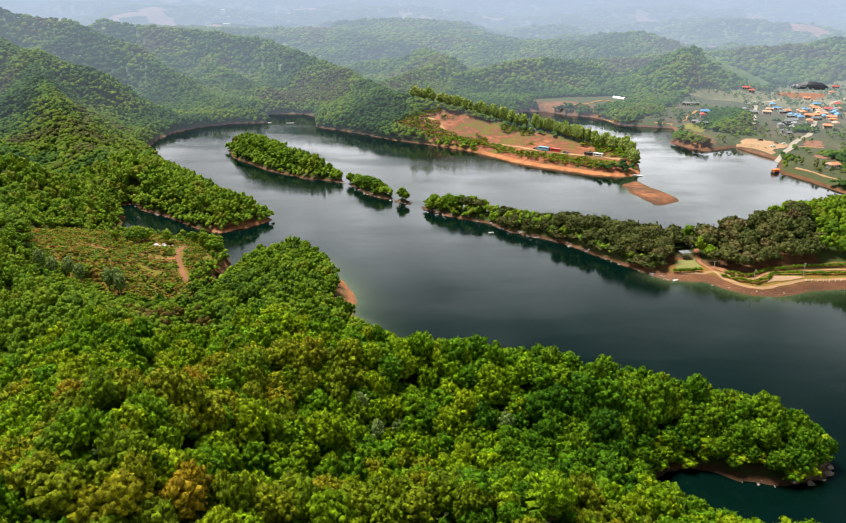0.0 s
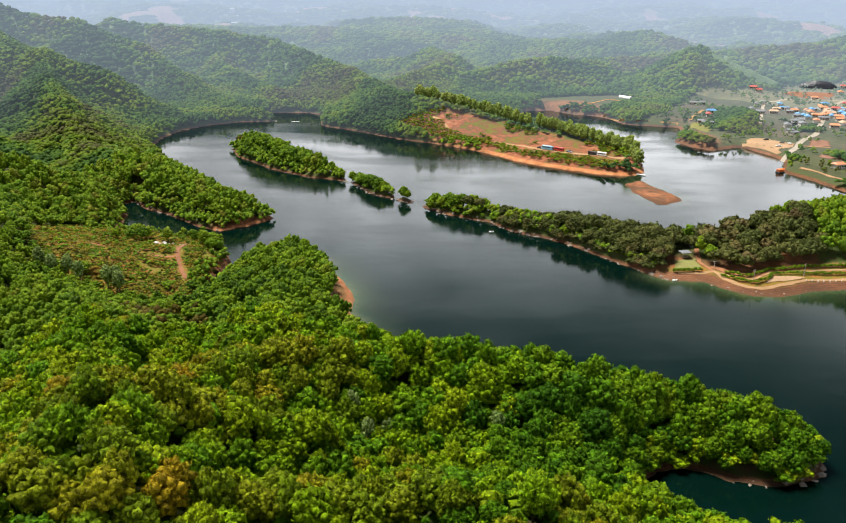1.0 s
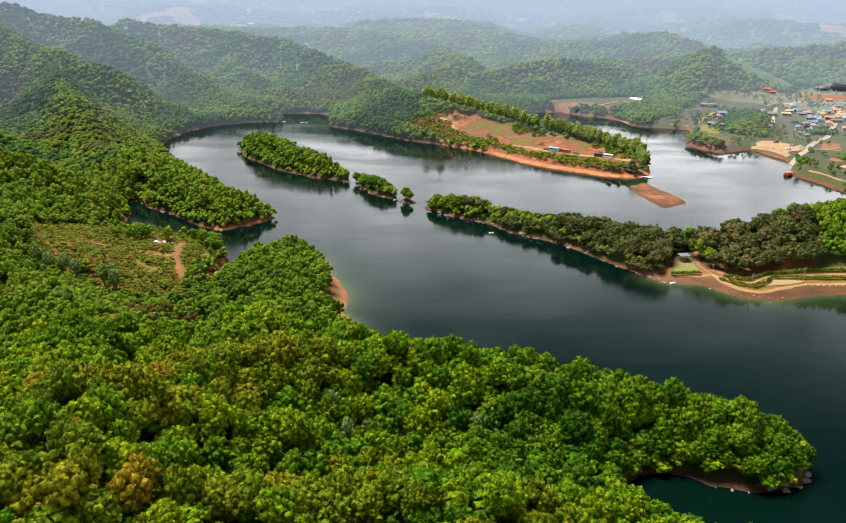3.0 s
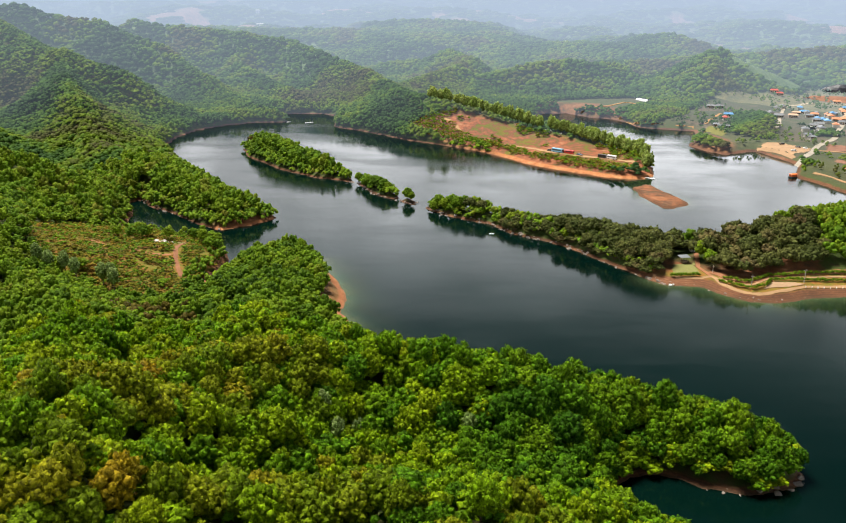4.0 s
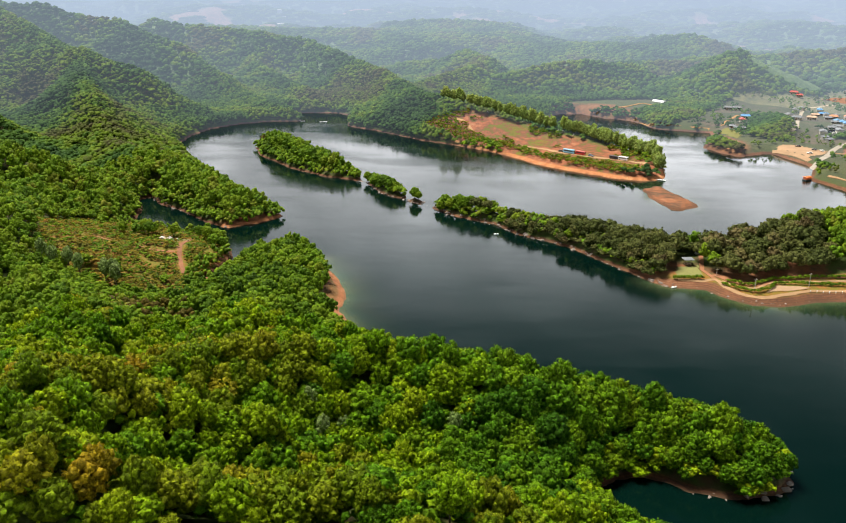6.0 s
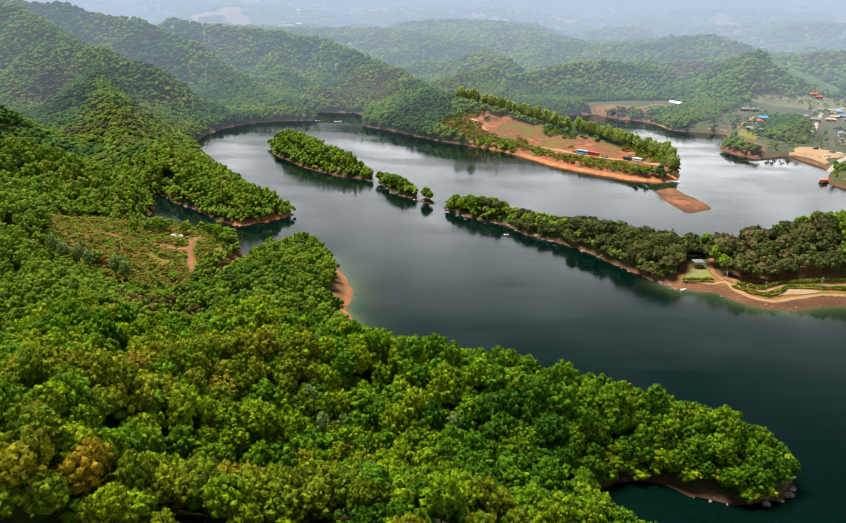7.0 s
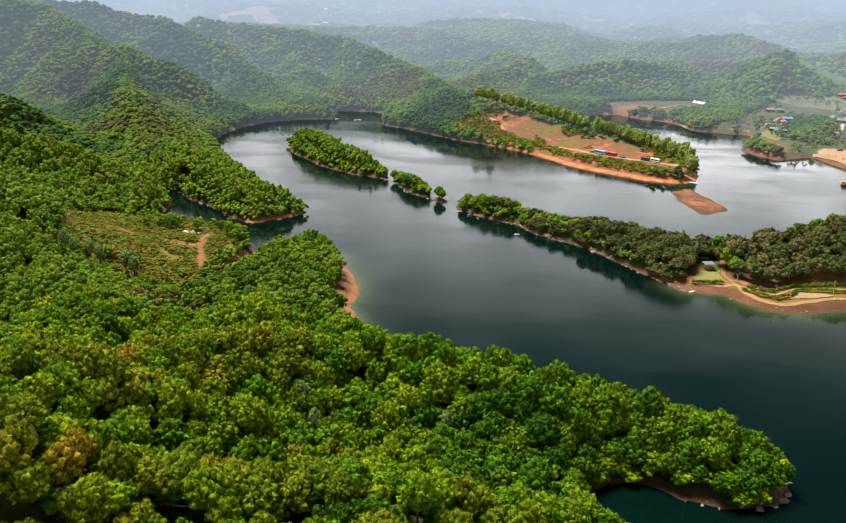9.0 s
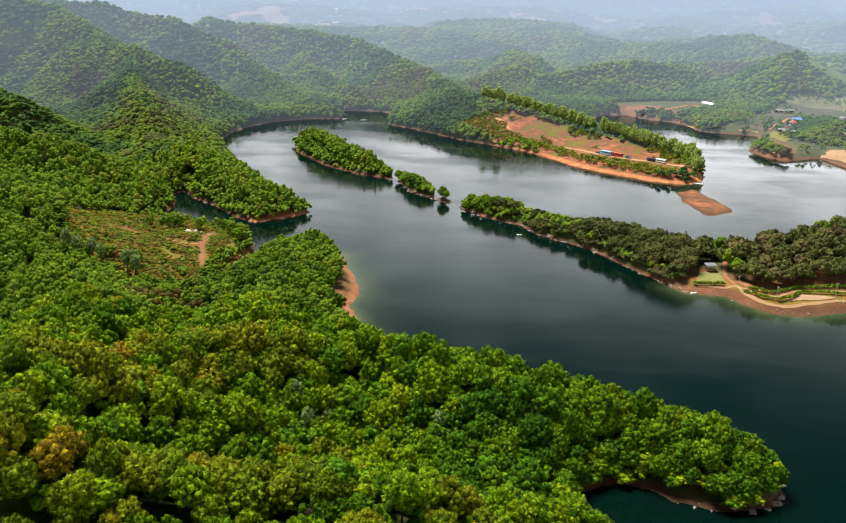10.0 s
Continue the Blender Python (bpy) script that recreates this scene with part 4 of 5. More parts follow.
    forest("shore_thicket", x[p], y[p], bushes, 2.5, 4.6, PINE, rng, "dark bushes and young pines on the rocky bank", z_jitter=0.35)
    p = ok & (r >= 250) & ~rocky
    forest("shore_thicket", x[p], y[p], far_shapes, 2.3, 4.4, HILLSIDE, rng, "bushes along the far bank of the lake", z_jitter=0.35, smooth=True)
    x, y = scatter(3.6, -150, 180, 300, 600, rng)
    s = shore_distance(x, y)
    ang, r = bearing(x, y)
    p = (s > 2) & (s < 14) & (r > 300) & (r < 620) & (beach(x, y) < 0.3) & (signed_distance(x, y, SAND_SPIT) < -2) & (signed_distance(x, y, TERRACE) < -3) & (np.hypot(x - 121, y - 324) > 9)
    for zone in (RED_SLOPE, SCRUB):
        p &= signed_distance(x, y, zone) < -2
    forest("undergrowth", x[p], y[p], far_shapes, 2.6, 4.6, HILLSIDE, rng, "leafy undergrowth on islets and points of the lake", z_jitter=0.3, smooth=True)
    x, y = scatter(4.6, -330, 330, 560, 900, rng)
    s = shore_distance(x, y)
    ang, r = bearing(x, y)
    ok = (s > 0.8) & (s < 9.0) & (beach(x, y) < 0.4) & (np.abs(ang) < 40) & (r >= 620)
    for zone in (RED_SLOPE, VILLAGE, VALLEY, *MUDFLATS):
        ok &= signed_distance(x, y, zone) < 0
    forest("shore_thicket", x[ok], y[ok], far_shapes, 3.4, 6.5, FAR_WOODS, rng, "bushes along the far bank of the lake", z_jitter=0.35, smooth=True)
    # beyond
    x, y = scatter(3.9, -760, 760, 380, 1160, rng)
    ok, s = wooded(x, y)
    ang, r = bearing(x, y)
    ok &= (r >= 500) & (r < FAR_RINGS[0]) & (ang > -41) & (ang < 33) & (signed_distance(x, y, ISLANDS[0]) < -3)
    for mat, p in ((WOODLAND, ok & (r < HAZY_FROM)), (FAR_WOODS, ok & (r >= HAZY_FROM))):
        forest("far_hill_wood", x[p], y[p], far_shapes, 4.1, 4.4, mat, rng, "spring woods with painted haze on the hills across the lake", z_jitter=0.3, smooth=True)
    # the horizon's woods
    lumps = [domed_shape(500 + k, 1, 4) for k in range(8)]
    spans = [(5.4, 4.2, 4.6), (8.0, 5.8, 5.4), (11, 8, 6), (18, 12, 7), (28, 18, 9), (40, 26, 12)]
    for k, (low, high) in enumerate(zip(FAR_RINGS, FAR_RINGS[1:])):
        gap, wide, tall = spans[k]
        px, py = scatter(gap, -0.65 * high, 0.65 * high, low * 0.75, min(high, 4900), rng)
        ok, s = wooded(px, py)
        ang, r = bearing(px, py)
        ok &= (r >= low) & (r < min(high, 4850)) & (ang > -40) & (ang < 31)
        forest("distant_wood", px[ok], py[ok], lumps, wide, tall, FAR_WOODS, rng, "woods on distant low hills, paled by painted haze", z_jitter=0.36, smooth=True)


plant_all()


# ---------------------------------------------------------------- paints and stuffs of the small things
# blue, orange and red are muted: distance haze is put into the paint
ROOFS = {"blue": plain("blue sheet roof", (0.11, 0.27, 0.50), 0.45, 0.6, 0.2), "orange": plain("orange sheet roof", (0.50, 0.21, 0.11), 0.5, 0.6, 0.2),
         "red": plain("red roof", (0.42, 0.095, 0.085), 0.5, 0.6, 0.2), "grey": plain("grey tiled roof", (0.17, 0.18, 0.20), 0.7, 0.6, 0.3),
         "tan": plain("weathered tan roof", (0.40, 0.27, 0.19), 0.8, 0.6, 0.3)}
WALL = plain("limewashed wall", (0.52, 0.49, 0.44), 0.85, 0.5, 0.15)
DARK = plain("dark window glass", (0.03, 0.035, 0.04), 0.15, 1.0, 0.2)
DOOR = plain("brown door paint", (0.16, 0.09, 0.05), 0.6, 2.0, 0.2)
WHITE = plain("white paint", (0.78, 0.78, 0.76), 0.5, 1.0, 0.1)
BLACK = plain("black paint", (0.025, 0.026, 0.03), 0.4, 1.0, 0.3)
CAR_RED = plain("red car paint", (0.50, 0.03, 0.03), 0.3, 1.0, 0.1)
CAR_BLUE = plain("pale blue coach paint", (0.22, 0.50, 0.68), 0.3, 1.0, 0.1)
CAR_NAVY = plain("navy car paint", (0.03, 0.045, 0.11), 0.3, 1.0, 0.1)
TYRE = plain("tyre rubber", (0.02, 0.02, 0.02), 0.9, 4.0, 0.2)
WOOD = plain("weathered timber", (0.24, 0.17, 0.11), 0.85, 2.0, 0.35, 0.01)
CONCRETE = plain("pale concrete", (0.36, 0.32, 0.27), 0.9, 0.6, 0.2, 0.02)
EARTH_PATH = plain("trodden sandy path", (0.31, 0.18, 0.085), 0.95, 0.7, 0.3, 0.04)
RED_PATH = plain("trodden red earth", (0.26, 0.105, 0.045), 0.95, 0.7, 0.35, 0.04)
ROADWAY = plain("pale village road", (0.32, 0.28, 0.23), 0.9, 0.4, 0.2, 0.01)
LAWN = plain("mown lawn", (0.15, 0.145, 0.04), 0.95, 1.2, 0.3, 0.05)
DIRT = plain("sandy dirt", (0.29, 0.18, 0.10), 0.95, 0.4, 0.3, 0.05)
PLOUGH = plain("ploughed red soil", (0.20, 0.095, 0.06), 0.95, 0.5, 0.3, 0.08)
TARP = plain("dark tarpaulin", (0.022, 0.024, 0.034), 0.5, 0.8, 0.3, 0.1)
FILM = plain("white greenhouse film", (0.80, 0.82, 0.82), 0.4, 0.8, 0.1)
ORANGE = plain("orange float paint", (0.70, 0.16, 0.04), 0.5, 1.0, 0.2)


def level(x, y):
    return float(ground_height(np.array([float(x)]), np.array([float(y)]))[0])


def solid(name, boxes, mat, parent=None, label="", bevel=0.0):
    """Boxes of (centre, size) joined into one mesh, with softened edges."""
    bm = bmesh.new()
    for (cx, cy, cz), (sx, sy, sz) in boxes:
        bmesh.ops.create_cube(bm, size=1, matrix=Matrix.Translation((cx, cy, cz)) @ Matrix.Diagonal((sx, sy, sz, 1)))
    if bevel:
        bmesh.ops.bevel(bm, geom=bm.edges[:], offset=bevel, segments=1, affect="EDGES")
    return finish(name, bm, mat, parent, label)


def finish(name, bm, mat, parent=None, label=""):
    me = bpy.data.meshes.new(name)
    bm.to_mesh(me)
    bm.free()
    me.materials.append(mat)
    return part(name, me, parent, label) if parent else new(name, me)


def strip(name, points, width, mat, lift, label, category="path", ragged=0.25):
    """A path draped over the ground, with a worn edge and sides that run down into the soil."""
    pts = [Vector((*p, 0)) for p in points]
    line = []
    for k in range(len(pts) - 1):
        a, b, c, d = pts[max(k - 1, 0)], pts[k], pts[k + 1], pts[min(k + 2, len(pts) - 1)]
        steps = max(2, int((c - b).length / 2.2))
        for i in range(steps):
            t = i / steps
            line.append(0.5 * ((2 * b) + (c - a) * t + (2 * a - 5 * b + 4 * c - d) * t * t + (3 * b - a - 3 * c + d) * t ** 3))
    line.append(pts[-1])
    rng = random.Random(len(points) * 7 + int(width * 10))
    bm, rows = bmesh.new(), []
    for k, p in enumerate(line):
        way = (line[min(k + 1, len(line) - 1)] - line[max(k - 1, 0)]).normalized()
        side = Vector((-way.y, way.x, 0)) * width / 2
        q = [p + side * (1 + rng.uniform(-ragged, ragged)), p + side * 0.4, p - side * 0.4, p - side * (1 + rng.uniform(-ragged, ragged))]
        tops = [Vector((v.x, v.y, level(v.x, v.y) + lift)) for v in q]
        row = [tops[0] - Vector((0, 0, lift + 0.5))] + tops + [tops[3] - Vector((0, 0, lift + 0.5))]
        rows.append([bm.verts.new(v) for v in row])
    for low, high in zip(rows, rows[1:]):
        for i in range(5):
            bm.faces.new((low[i], high[i], high[i + 1], low[i + 1]))
    return tagged(finish(name, bm, mat), label, category, kind="structure")


def patch(name, poly, mat, lift, label, category, cell=2.5):
    """A field or lot draped over the ground inside an outline."""
    xs, ys = [p[0] for p in poly], [p[1] for p in poly]
    gx, gy = np.meshgrid(np.arange(min(xs), max(xs) + cell, cell), np.arange(min(ys), max(ys) + cell, cell), indexing="ij")
    inside_it = signed_distance(gx, gy, list(poly)) + 0.8 * (fbm(gx / 4, gy / 4, 71, 2) - 0.5) > 0
    z = ground_height(gx, gy) + lift
    n, m = gx.shape
    idx = np.arange(n * m).reshape(n, m)
    f = np.stack([idx[:-1, :-1], idx[1:, :-1], idx[1:, 1:], idx[:-1, 1:]], -1).reshape(-1, 4)
    f = f[inside_it.ravel()[f].all(1)]
    used, flat = np.unique(f, return_inverse=True)
    me = mesh_from(name, np.c_[gx.ravel()[used], gy.ravel()[used], z.ravel()[used]], flat.reshape(-1, 4), [mat], True)
    return tagged(new(name, me), label, category, kind="structure")


# ---------------------------------------------------------------- houses
def gable(w, d, low, high, over=0.5, thick=0.22, hip=0.0):
    bm = bmesh.new()
    x, y = w / 2 + over, d / 2 + over
    ring = [(-x, -y, low), (x, -y, low), (x, y, low), (-x, y, low)]
    top = [(-x + hip, 0, high), (x - hip, 0, high)]
    v = [bm.verts.new(p) for p in ring + top]
    u = [bm.verts.new((p[0], p[1], p[2] - thick)) for p in ring]
    for f in ((0, 1, 5, 4), (2, 3, 4, 5), (1, 2, 5), (3, 0, 4)):
        bm.faces.new([v[i] for i in f])
    for i in range(4):
        bm.faces.new((u[i], u[(i + 1) % 4], v[(i + 1) % 4], v[i]))
    bm.faces.new(u[::-1])
    return bm


def house(x, y, turn, w, d, colour, label, tall=2.7, hip=1.4):
    ob = tagged(new("house"), label, "house", "village houses")
    solid("wall", [((0, 0, tall / 2 - 0.4), (w, d, tall + 0.8))], WALL, ob)
    roof = finish("roof", gable(w, d, tall + 0.02, tall + 0.28 * d, 0.55, 0.2, hip), ROOFS[colour], ob, f"{colour} roof")
    solid("ridge_cap", [((0, 0, tall + 0.28 * d), (w - 2 * hip + 0.6, 0.3, 0.16))], ROOFS[colour], roof)
    solid("door", [((-0.12 * w, -d / 2 - 0.02, 1.05), (1.0, 0.1, 2.1))], DOOR, ob)
    for k in (-0.36, 0.12, 0.36):
        win = solid("window", [((k * w, -d / 2 - 0.01, 1.5), (1.3, 0.1, 1.1))], DARK, ob)
        solid("sill", [((k * w, -d / 2 - 0.06, 0.9), (1.5, 0.22, 0.1))], CONCRETE, win)
    ob.matrix_basis = pose(x, y, level(x, y) + 0.25, 0, 0, turn)
    return ob


def build_village():
    rng = random.Random(4)
    blue = [(368, 754), (399, 791), (369, 737), (434, 836), (397, 746), (418, 769), (286, 763), (384, 832), (370, 747), (414, 754)]
    orange = [(377, 782), (388, 771), (416, 801), (366, 713), (396, 753), (384, 752), (400, 739), (451, 893), (496, 924), (419, 814), (368, 684)]
    red = [(391, 906), (521, 965), (276, 741), (427, 798), (458, 838), (386, 910)]
    tan = [(352, 772), (384, 700), (440, 800), (404, 770)]
    grey = [(284, 812), (293, 812), (357, 826), (336, 787), (336, 767), (344, 708), (345, 695), (328, 688), (369, 840), (380, 728), (352, 716)]
    white_cluster = [(256, 706), (258, 699), (262, 696), (319, 663), (318, 652)]
    for colour, spots in (("blue", blue), ("orange", orange), ("red", red), ("tan", tan), ("grey", grey)):
        for x, y in spots:
            w, d = rng.uniform(6.5, 9.5), rng.uniform(4.6, 5.8)
            house(x, y, rng.choice((-14, -8, 76, 80)) + rng.uniform(-6, 6), w, d, colour, f"low village house with a {colour} roof and pale walls")
    for k in range(26):
        x, y = 390 + rng.uniform(-26, 44), 756 + rng.uniform(-34, 50)
        house(x, y, rng.choice((-14, 78)) + rng.uniform(-8, 8), rng.uniform(5, 8), rng.uniform(4, 5), rng.choice(("grey", "tan", "orange", "blue", "grey")), "small shed or annexe crowded among village houses", 2.2, 0.8)
    for x, y in white_cluster:
        house(x, y, rng.uniform(-20, 20), 5, 4, "grey", "small pale outbuilding standing on grass", 2.2, 0.6)
    strip("road", [(262, 556), (278, 574), (295, 597), (306, 616), (322, 637), (338, 655), (369, 710), (411, 784), (439, 828), (476, 877), (512, 915), (570, 960)], 4.6, ROADWAY, 0.3,
          "pale concrete road winding up through the village", "road", 0.05)
    strip("road", [(362, 822), (378, 855), (397, 868), (419, 886), (452, 888), (476, 880)], 4, ROADWAY, 0.3, "narrow pale lane behind the village", "road", 0.1)
    strip("path", [(300, 606), (322, 598)], 3, EARTH_PATH, 0.25, "short sandy farm path")
    strip("path", [(280, 652), (299, 680), (315, 712), (334, 759), (362, 822)], 3, ROADWAY, 0.25, "curved pale farm lane")
    strip("path", [(252, 722), (262, 742), (275, 765), (284, 780)], 3.2, EARTH_PATH, 0.3, "sandy path climbing past a lawn")
    patch("dirt_lot", [(263, 624), (272, 634), (286, 634), (302, 612), (294, 597), (276, 586), (272, 600)], DIRT, 0.22, "bare sandy lot by the landing", "lot")
    strip("embankment", [(262, 624), (268, 612), (273, 595), (275, 582)], 3.6, DIRT, 0.35, "sloping stone-faced lake embankment", "embankment", 0.1)
    patch("lawn", [(240, 698), (253, 717), (262, 690), (248, 655), (240, 668)], LAWN, 0.2, "mown green lawn above the lake", "lawn")
    patch("ploughed_field", [(304, 600), (321, 632), (336, 626), (324, 600)], PLOUGH, 0.2, "ploughed reddish field beside the road", "field")
    patch("ploughed_field", [(292, 556), (300, 572), (318, 562), (308, 546)], PLOUGH, 0.2, "ploughed red field near the shore", "field")
    patch("ploughed_field", [(412, 905), (440, 930), (492, 925), (470, 895)], PLOUGH, 0.3, "bare brown field above the village", "field")
    # the tarpaulin-covered heap
    bm = bmesh.new()
    bmesh.ops.create_uvsphere(bm, u_segments=20, v_segments=10, radius=1)
    for v in bm.verts:
        v.co = Vector((v.co.x * 22, v.co.y * 9, max(v.co.z, -0.05) * 9.5)) * (1 + 0.10 * noise.noise(v.co * 2.0))
    heap = tagged(finish("covered_heap", bm, TARP), "large heap under dark tarpaulin behind the village", "heap")
    heap.matrix_basis = pose(494, 975, level(494, 975), 0, 0, -14)
    # parked and stored odds and ends in the village yard
    for k in range(16):
        x, y = 340 + rng.uniform(-5, 12), 700 + rng.uniform(-14, 14)
        vehicle(x, y, rng.choice((0, 90)) + rng.uniform(-15, 15), 4.2, 1.7, 1.45, rng.choice((WHITE, BLACK, CAR_NAVY, WHITE)), "car parked in the village yard", "car")
    for x, y in ((283, 626), (281, 598), (291, 614), (295, 610)):
        vehicle(x, y, rng.uniform(0, 180), 4.2, 1.7, 1.45, rng.choice((WHITE, BLACK)), "car parked on the sandy lot", "car")


# ---------------------------------------------------------------- vehicles
def vehicle(x, y, turn, long, wide, tall, paint, label, kind):
    ob = tagged(new("coach" if kind == "coach" else "car"), label, kind, "parked vehicles")
    if kind == "coach":
        solid("body", [((0, 0, tall / 2 + 0.25), (long, wide, tall - 0.3))], paint, ob, bevel=0.12)
        for side in (-1, 1):
            solid("window", [((0, side * wide / 2, tall * 0.68), (long * 0.86, 0.06, tall * 0.26))], DARK, ob)
        solid("windscreen", [((long / 2, 0, tall * 0.66), (0.06, wide * 0.84, tall * 0.34))], DARK, ob)
    else:
        solid("body", [((0, 0, 0.62), (long, wide, 0.62))], paint, ob, bevel=0.1)
        solid("cabin", [((-0.1 * long, 0, tall - 0.32), (long * 0.52, wide * 0.86, 0.56))], DARK, ob, bevel=0.14)
        solid("roof", [((-0.1 * long, 0, tall - 0.03), (long * 0.44, wide * 0.8, 0.06))], paint, ob)
    for sx in (-0.31, 0.31):
        for sy in (-0.5, 0.5):
            bm = bmesh.new()
            bmesh.ops.create_cone(bm, cap_ends=True, segments=12, radius1=0.34, radius2=0.34, depth=0.22,
                                  matrix=Matrix.Translation((sx * long, sy * (wide - 0.2), 0.34)) @ Matrix.Rotation(radians(90), 4, "X"))
            finish("wheel", bm, TYRE, ob)
    ob.matrix_basis = pose(x, y, level(x, y) + 0.3, 0, 0, turn)
    return ob


def build_red_point():
    """Vehicles, track, row of trees and landing on the bare point across the water."""
    strip("track", [(58, 606), (70, 596), (80, 588), (92, 575), (110, 563), (133, 550), (146, 540)], 5, EARTH_PATH, 0.3, "sandy track along the red slope")
    strip("track", [(8, 664), (16, 656), (22, 645), (27, 630), (24, 622)], 2.4, EARTH_PATH, 0.25, "worn footpath down the red slope")
    for x, y, l, w, h, m, text, kind in ((96, 574, 9.0, 2.5, 3.0, CAR_BLUE, "pale blue coach parked on the track", "coach"), (104, 569, 7.5, 2.3, 2.7, CAR_RED, "red van parked on the track", "coach"),
                                         (100, 572.5, 4.4, 1.8, 1.5, BLACK, "black car parked between two coaches", "car"), (91, 579, 4.4, 1.8, 1.5, BLACK, "black car parked on the track", "car"),
                                         (111, 564, 4.6, 1.8, 1.6, CAR_NAVY, "navy car parked on the track", "car"), (126, 555, 6.4, 2.2, 2.5, BLACK, "dark van parked on the track", "coach"),
                                         (132, 551, 7.0, 2.3, 2.6, WHITE, "white van parked on the track", "coach")):
        vehicle(x, y, -38, l, w, h, m, text, kind)
    hut = tagged(new("hut"), "small white hut with a red roof by the beach", "hut")
    solid("wall", [((0, 0, 0.9), (3.6, 2.4, 2.2))], WHITE, hut)
    finish("roof", gable(3.6, 2.4, 2.0, 2.7, 0.3, 0.12, 0.3), ROOFS["red"], hut, "red roof")
    hut.matrix_basis = pose(83, 561, level(83, 561), 0, 0, -35)
    jetty((150, 510), -30, 6.5, 2.2, "white landing stage at the tip of the point")
    # a row of young trees along the crest
    rng = random.Random(9)
    shapes = [crown_shape(700 + k, 22, 7, 0.17, squash=1.15, shell=True, clump=0.95) for k in range(5)]
    meshes = [mesh_from("crown", v * (3.7, 3.7, 5.6) + (0, 0, 5.6), f, [YOUNG], True) for v, f in shapes]
    trunks = [trunk_mesh(40 + k, BARK) for k in range(2)]
    k = 0
    for (ax, ay), (bx, by) in zip(TREE_ROW, TREE_ROW[1:]):
        count = int(math.hypot(bx - ax, by - ay) / 2.3)
        for i in range(count):
            t = i / count
            x, y = ax + t * (bx - ax) + rng.uniform(-1.8, 1.8), ay + t * (by - ay) + rng.uniform(-1.8, 1.8)
            if 90 < x < 97 and 630 < y < 655:
                continue
            tree = tagged(new("young_tree"), "slender light green tree in a planted row", "tree", "row of trees on the red point")
            part("trunk", trunks[k % 2], tree)
            part("crown", meshes[k % 5], tree)
            q = rng.uniform(0.8, 1.15)
            tree.matrix_basis = pose(x, y, level(x, y) - 0.2, 0, 0, rng.uniform(0, 360)) @ Matrix.Diagonal((q, q, q * rng.uniform(0.85, 1.1), 1))
            k += 1
    bloom = [mesh_from("crown", v * (1.0, 1.0, 1.1) + (0, 0, 1.2), f, [WHITE], False) for v, f in [crown_shape(720 + k, 5, 7, 0.4, core=False) for k in range(2)]]
    for x, y in ((36, 668), (47, 664), (58, 659), (66, 654), (75, 648), (86, 640), (104, 621), (94, 634), (97, 631)):
        bush = tagged(new("blossom_bush"), "small white-blossomed bush at the foot of the tree row", "bush", "white blossom bushes")
        part("crown", bloom[k % 2], bush)
        bush.matrix_basis = pose(x, y, level(x, y), 0, 0, k * 40)
        k += 1


def jetty(at, turn, long, wide, label, z=0.0):
    ob = tagged(new("jetty"), label, "jetty")
    solid("deck", [((0, 0, 0.45), (long, wide, 0.16))], WHITE, ob)
    for sx in (-0.4, 0.0, 0.4):
        for sy in (-0.4, 0.4):
            solid("post", [((sx * long, sy * wide, -0.1), (0.22, 0.22, 1.2))], WOOD, ob)
    ob.matrix_basis = pose(at[0], at[1], z, 0, 0, turn)
    return ob


# ---------------------------------------------------------------- the narrow point with pines
def pole(x, y, tall):
    ob = tagged(new("utility_pole"), "grey concrete utility pole with a short crossarm", "pole", "poles along the path")
    bm = bmesh.new()
    bmesh.ops.create_cone(bm, cap_ends=True, segments=10, radius1=0.17, radius2=0.11, depth=tall + 0.8, matrix=Matrix.Translation((0, 0, tall / 2 - 0.4)))
    finish("shaft", bm, CONCRETE, ob)
    arm = solid("crossarm", [((0, 0, tall - 0.6), (1.5, 0.1, 0.1))], WOOD, ob)
    for dx in (-0.6, 0, 0.6):
        solid("insulator", [((dx, 0, tall - 0.47), (0.1, 0.1, 0.18))], WHITE, arm)
    ob.matrix_basis = pose(x, y, level(x, y), 0, 0, 20)


def pavilion(x, y, turn, wide, label, roof_mat, tall=2.6):
    ob = tagged(new("pavilion"), label, "pavilion")
    solid("floor", [((0, 0, 0.3), (wide, wide * 0.8, 0.5))], WOOD, ob, bevel=0.03)
    for sx in (-0.44, 0.44):
        for sy in (-0.34, 0.34):
            solid("post", [((sx * wide, sy * wide, tall / 2), (0.2, 0.2, tall))], WOOD, ob)
    finish("roof", gable(wide, wide * 0.8, tall, tall + 0.3 * wide, 0.9, 0.2, wide * 0.33), roof_mat, ob)
    ob.matrix_basis = pose(x, y, level(x, y), 0, 0, turn)


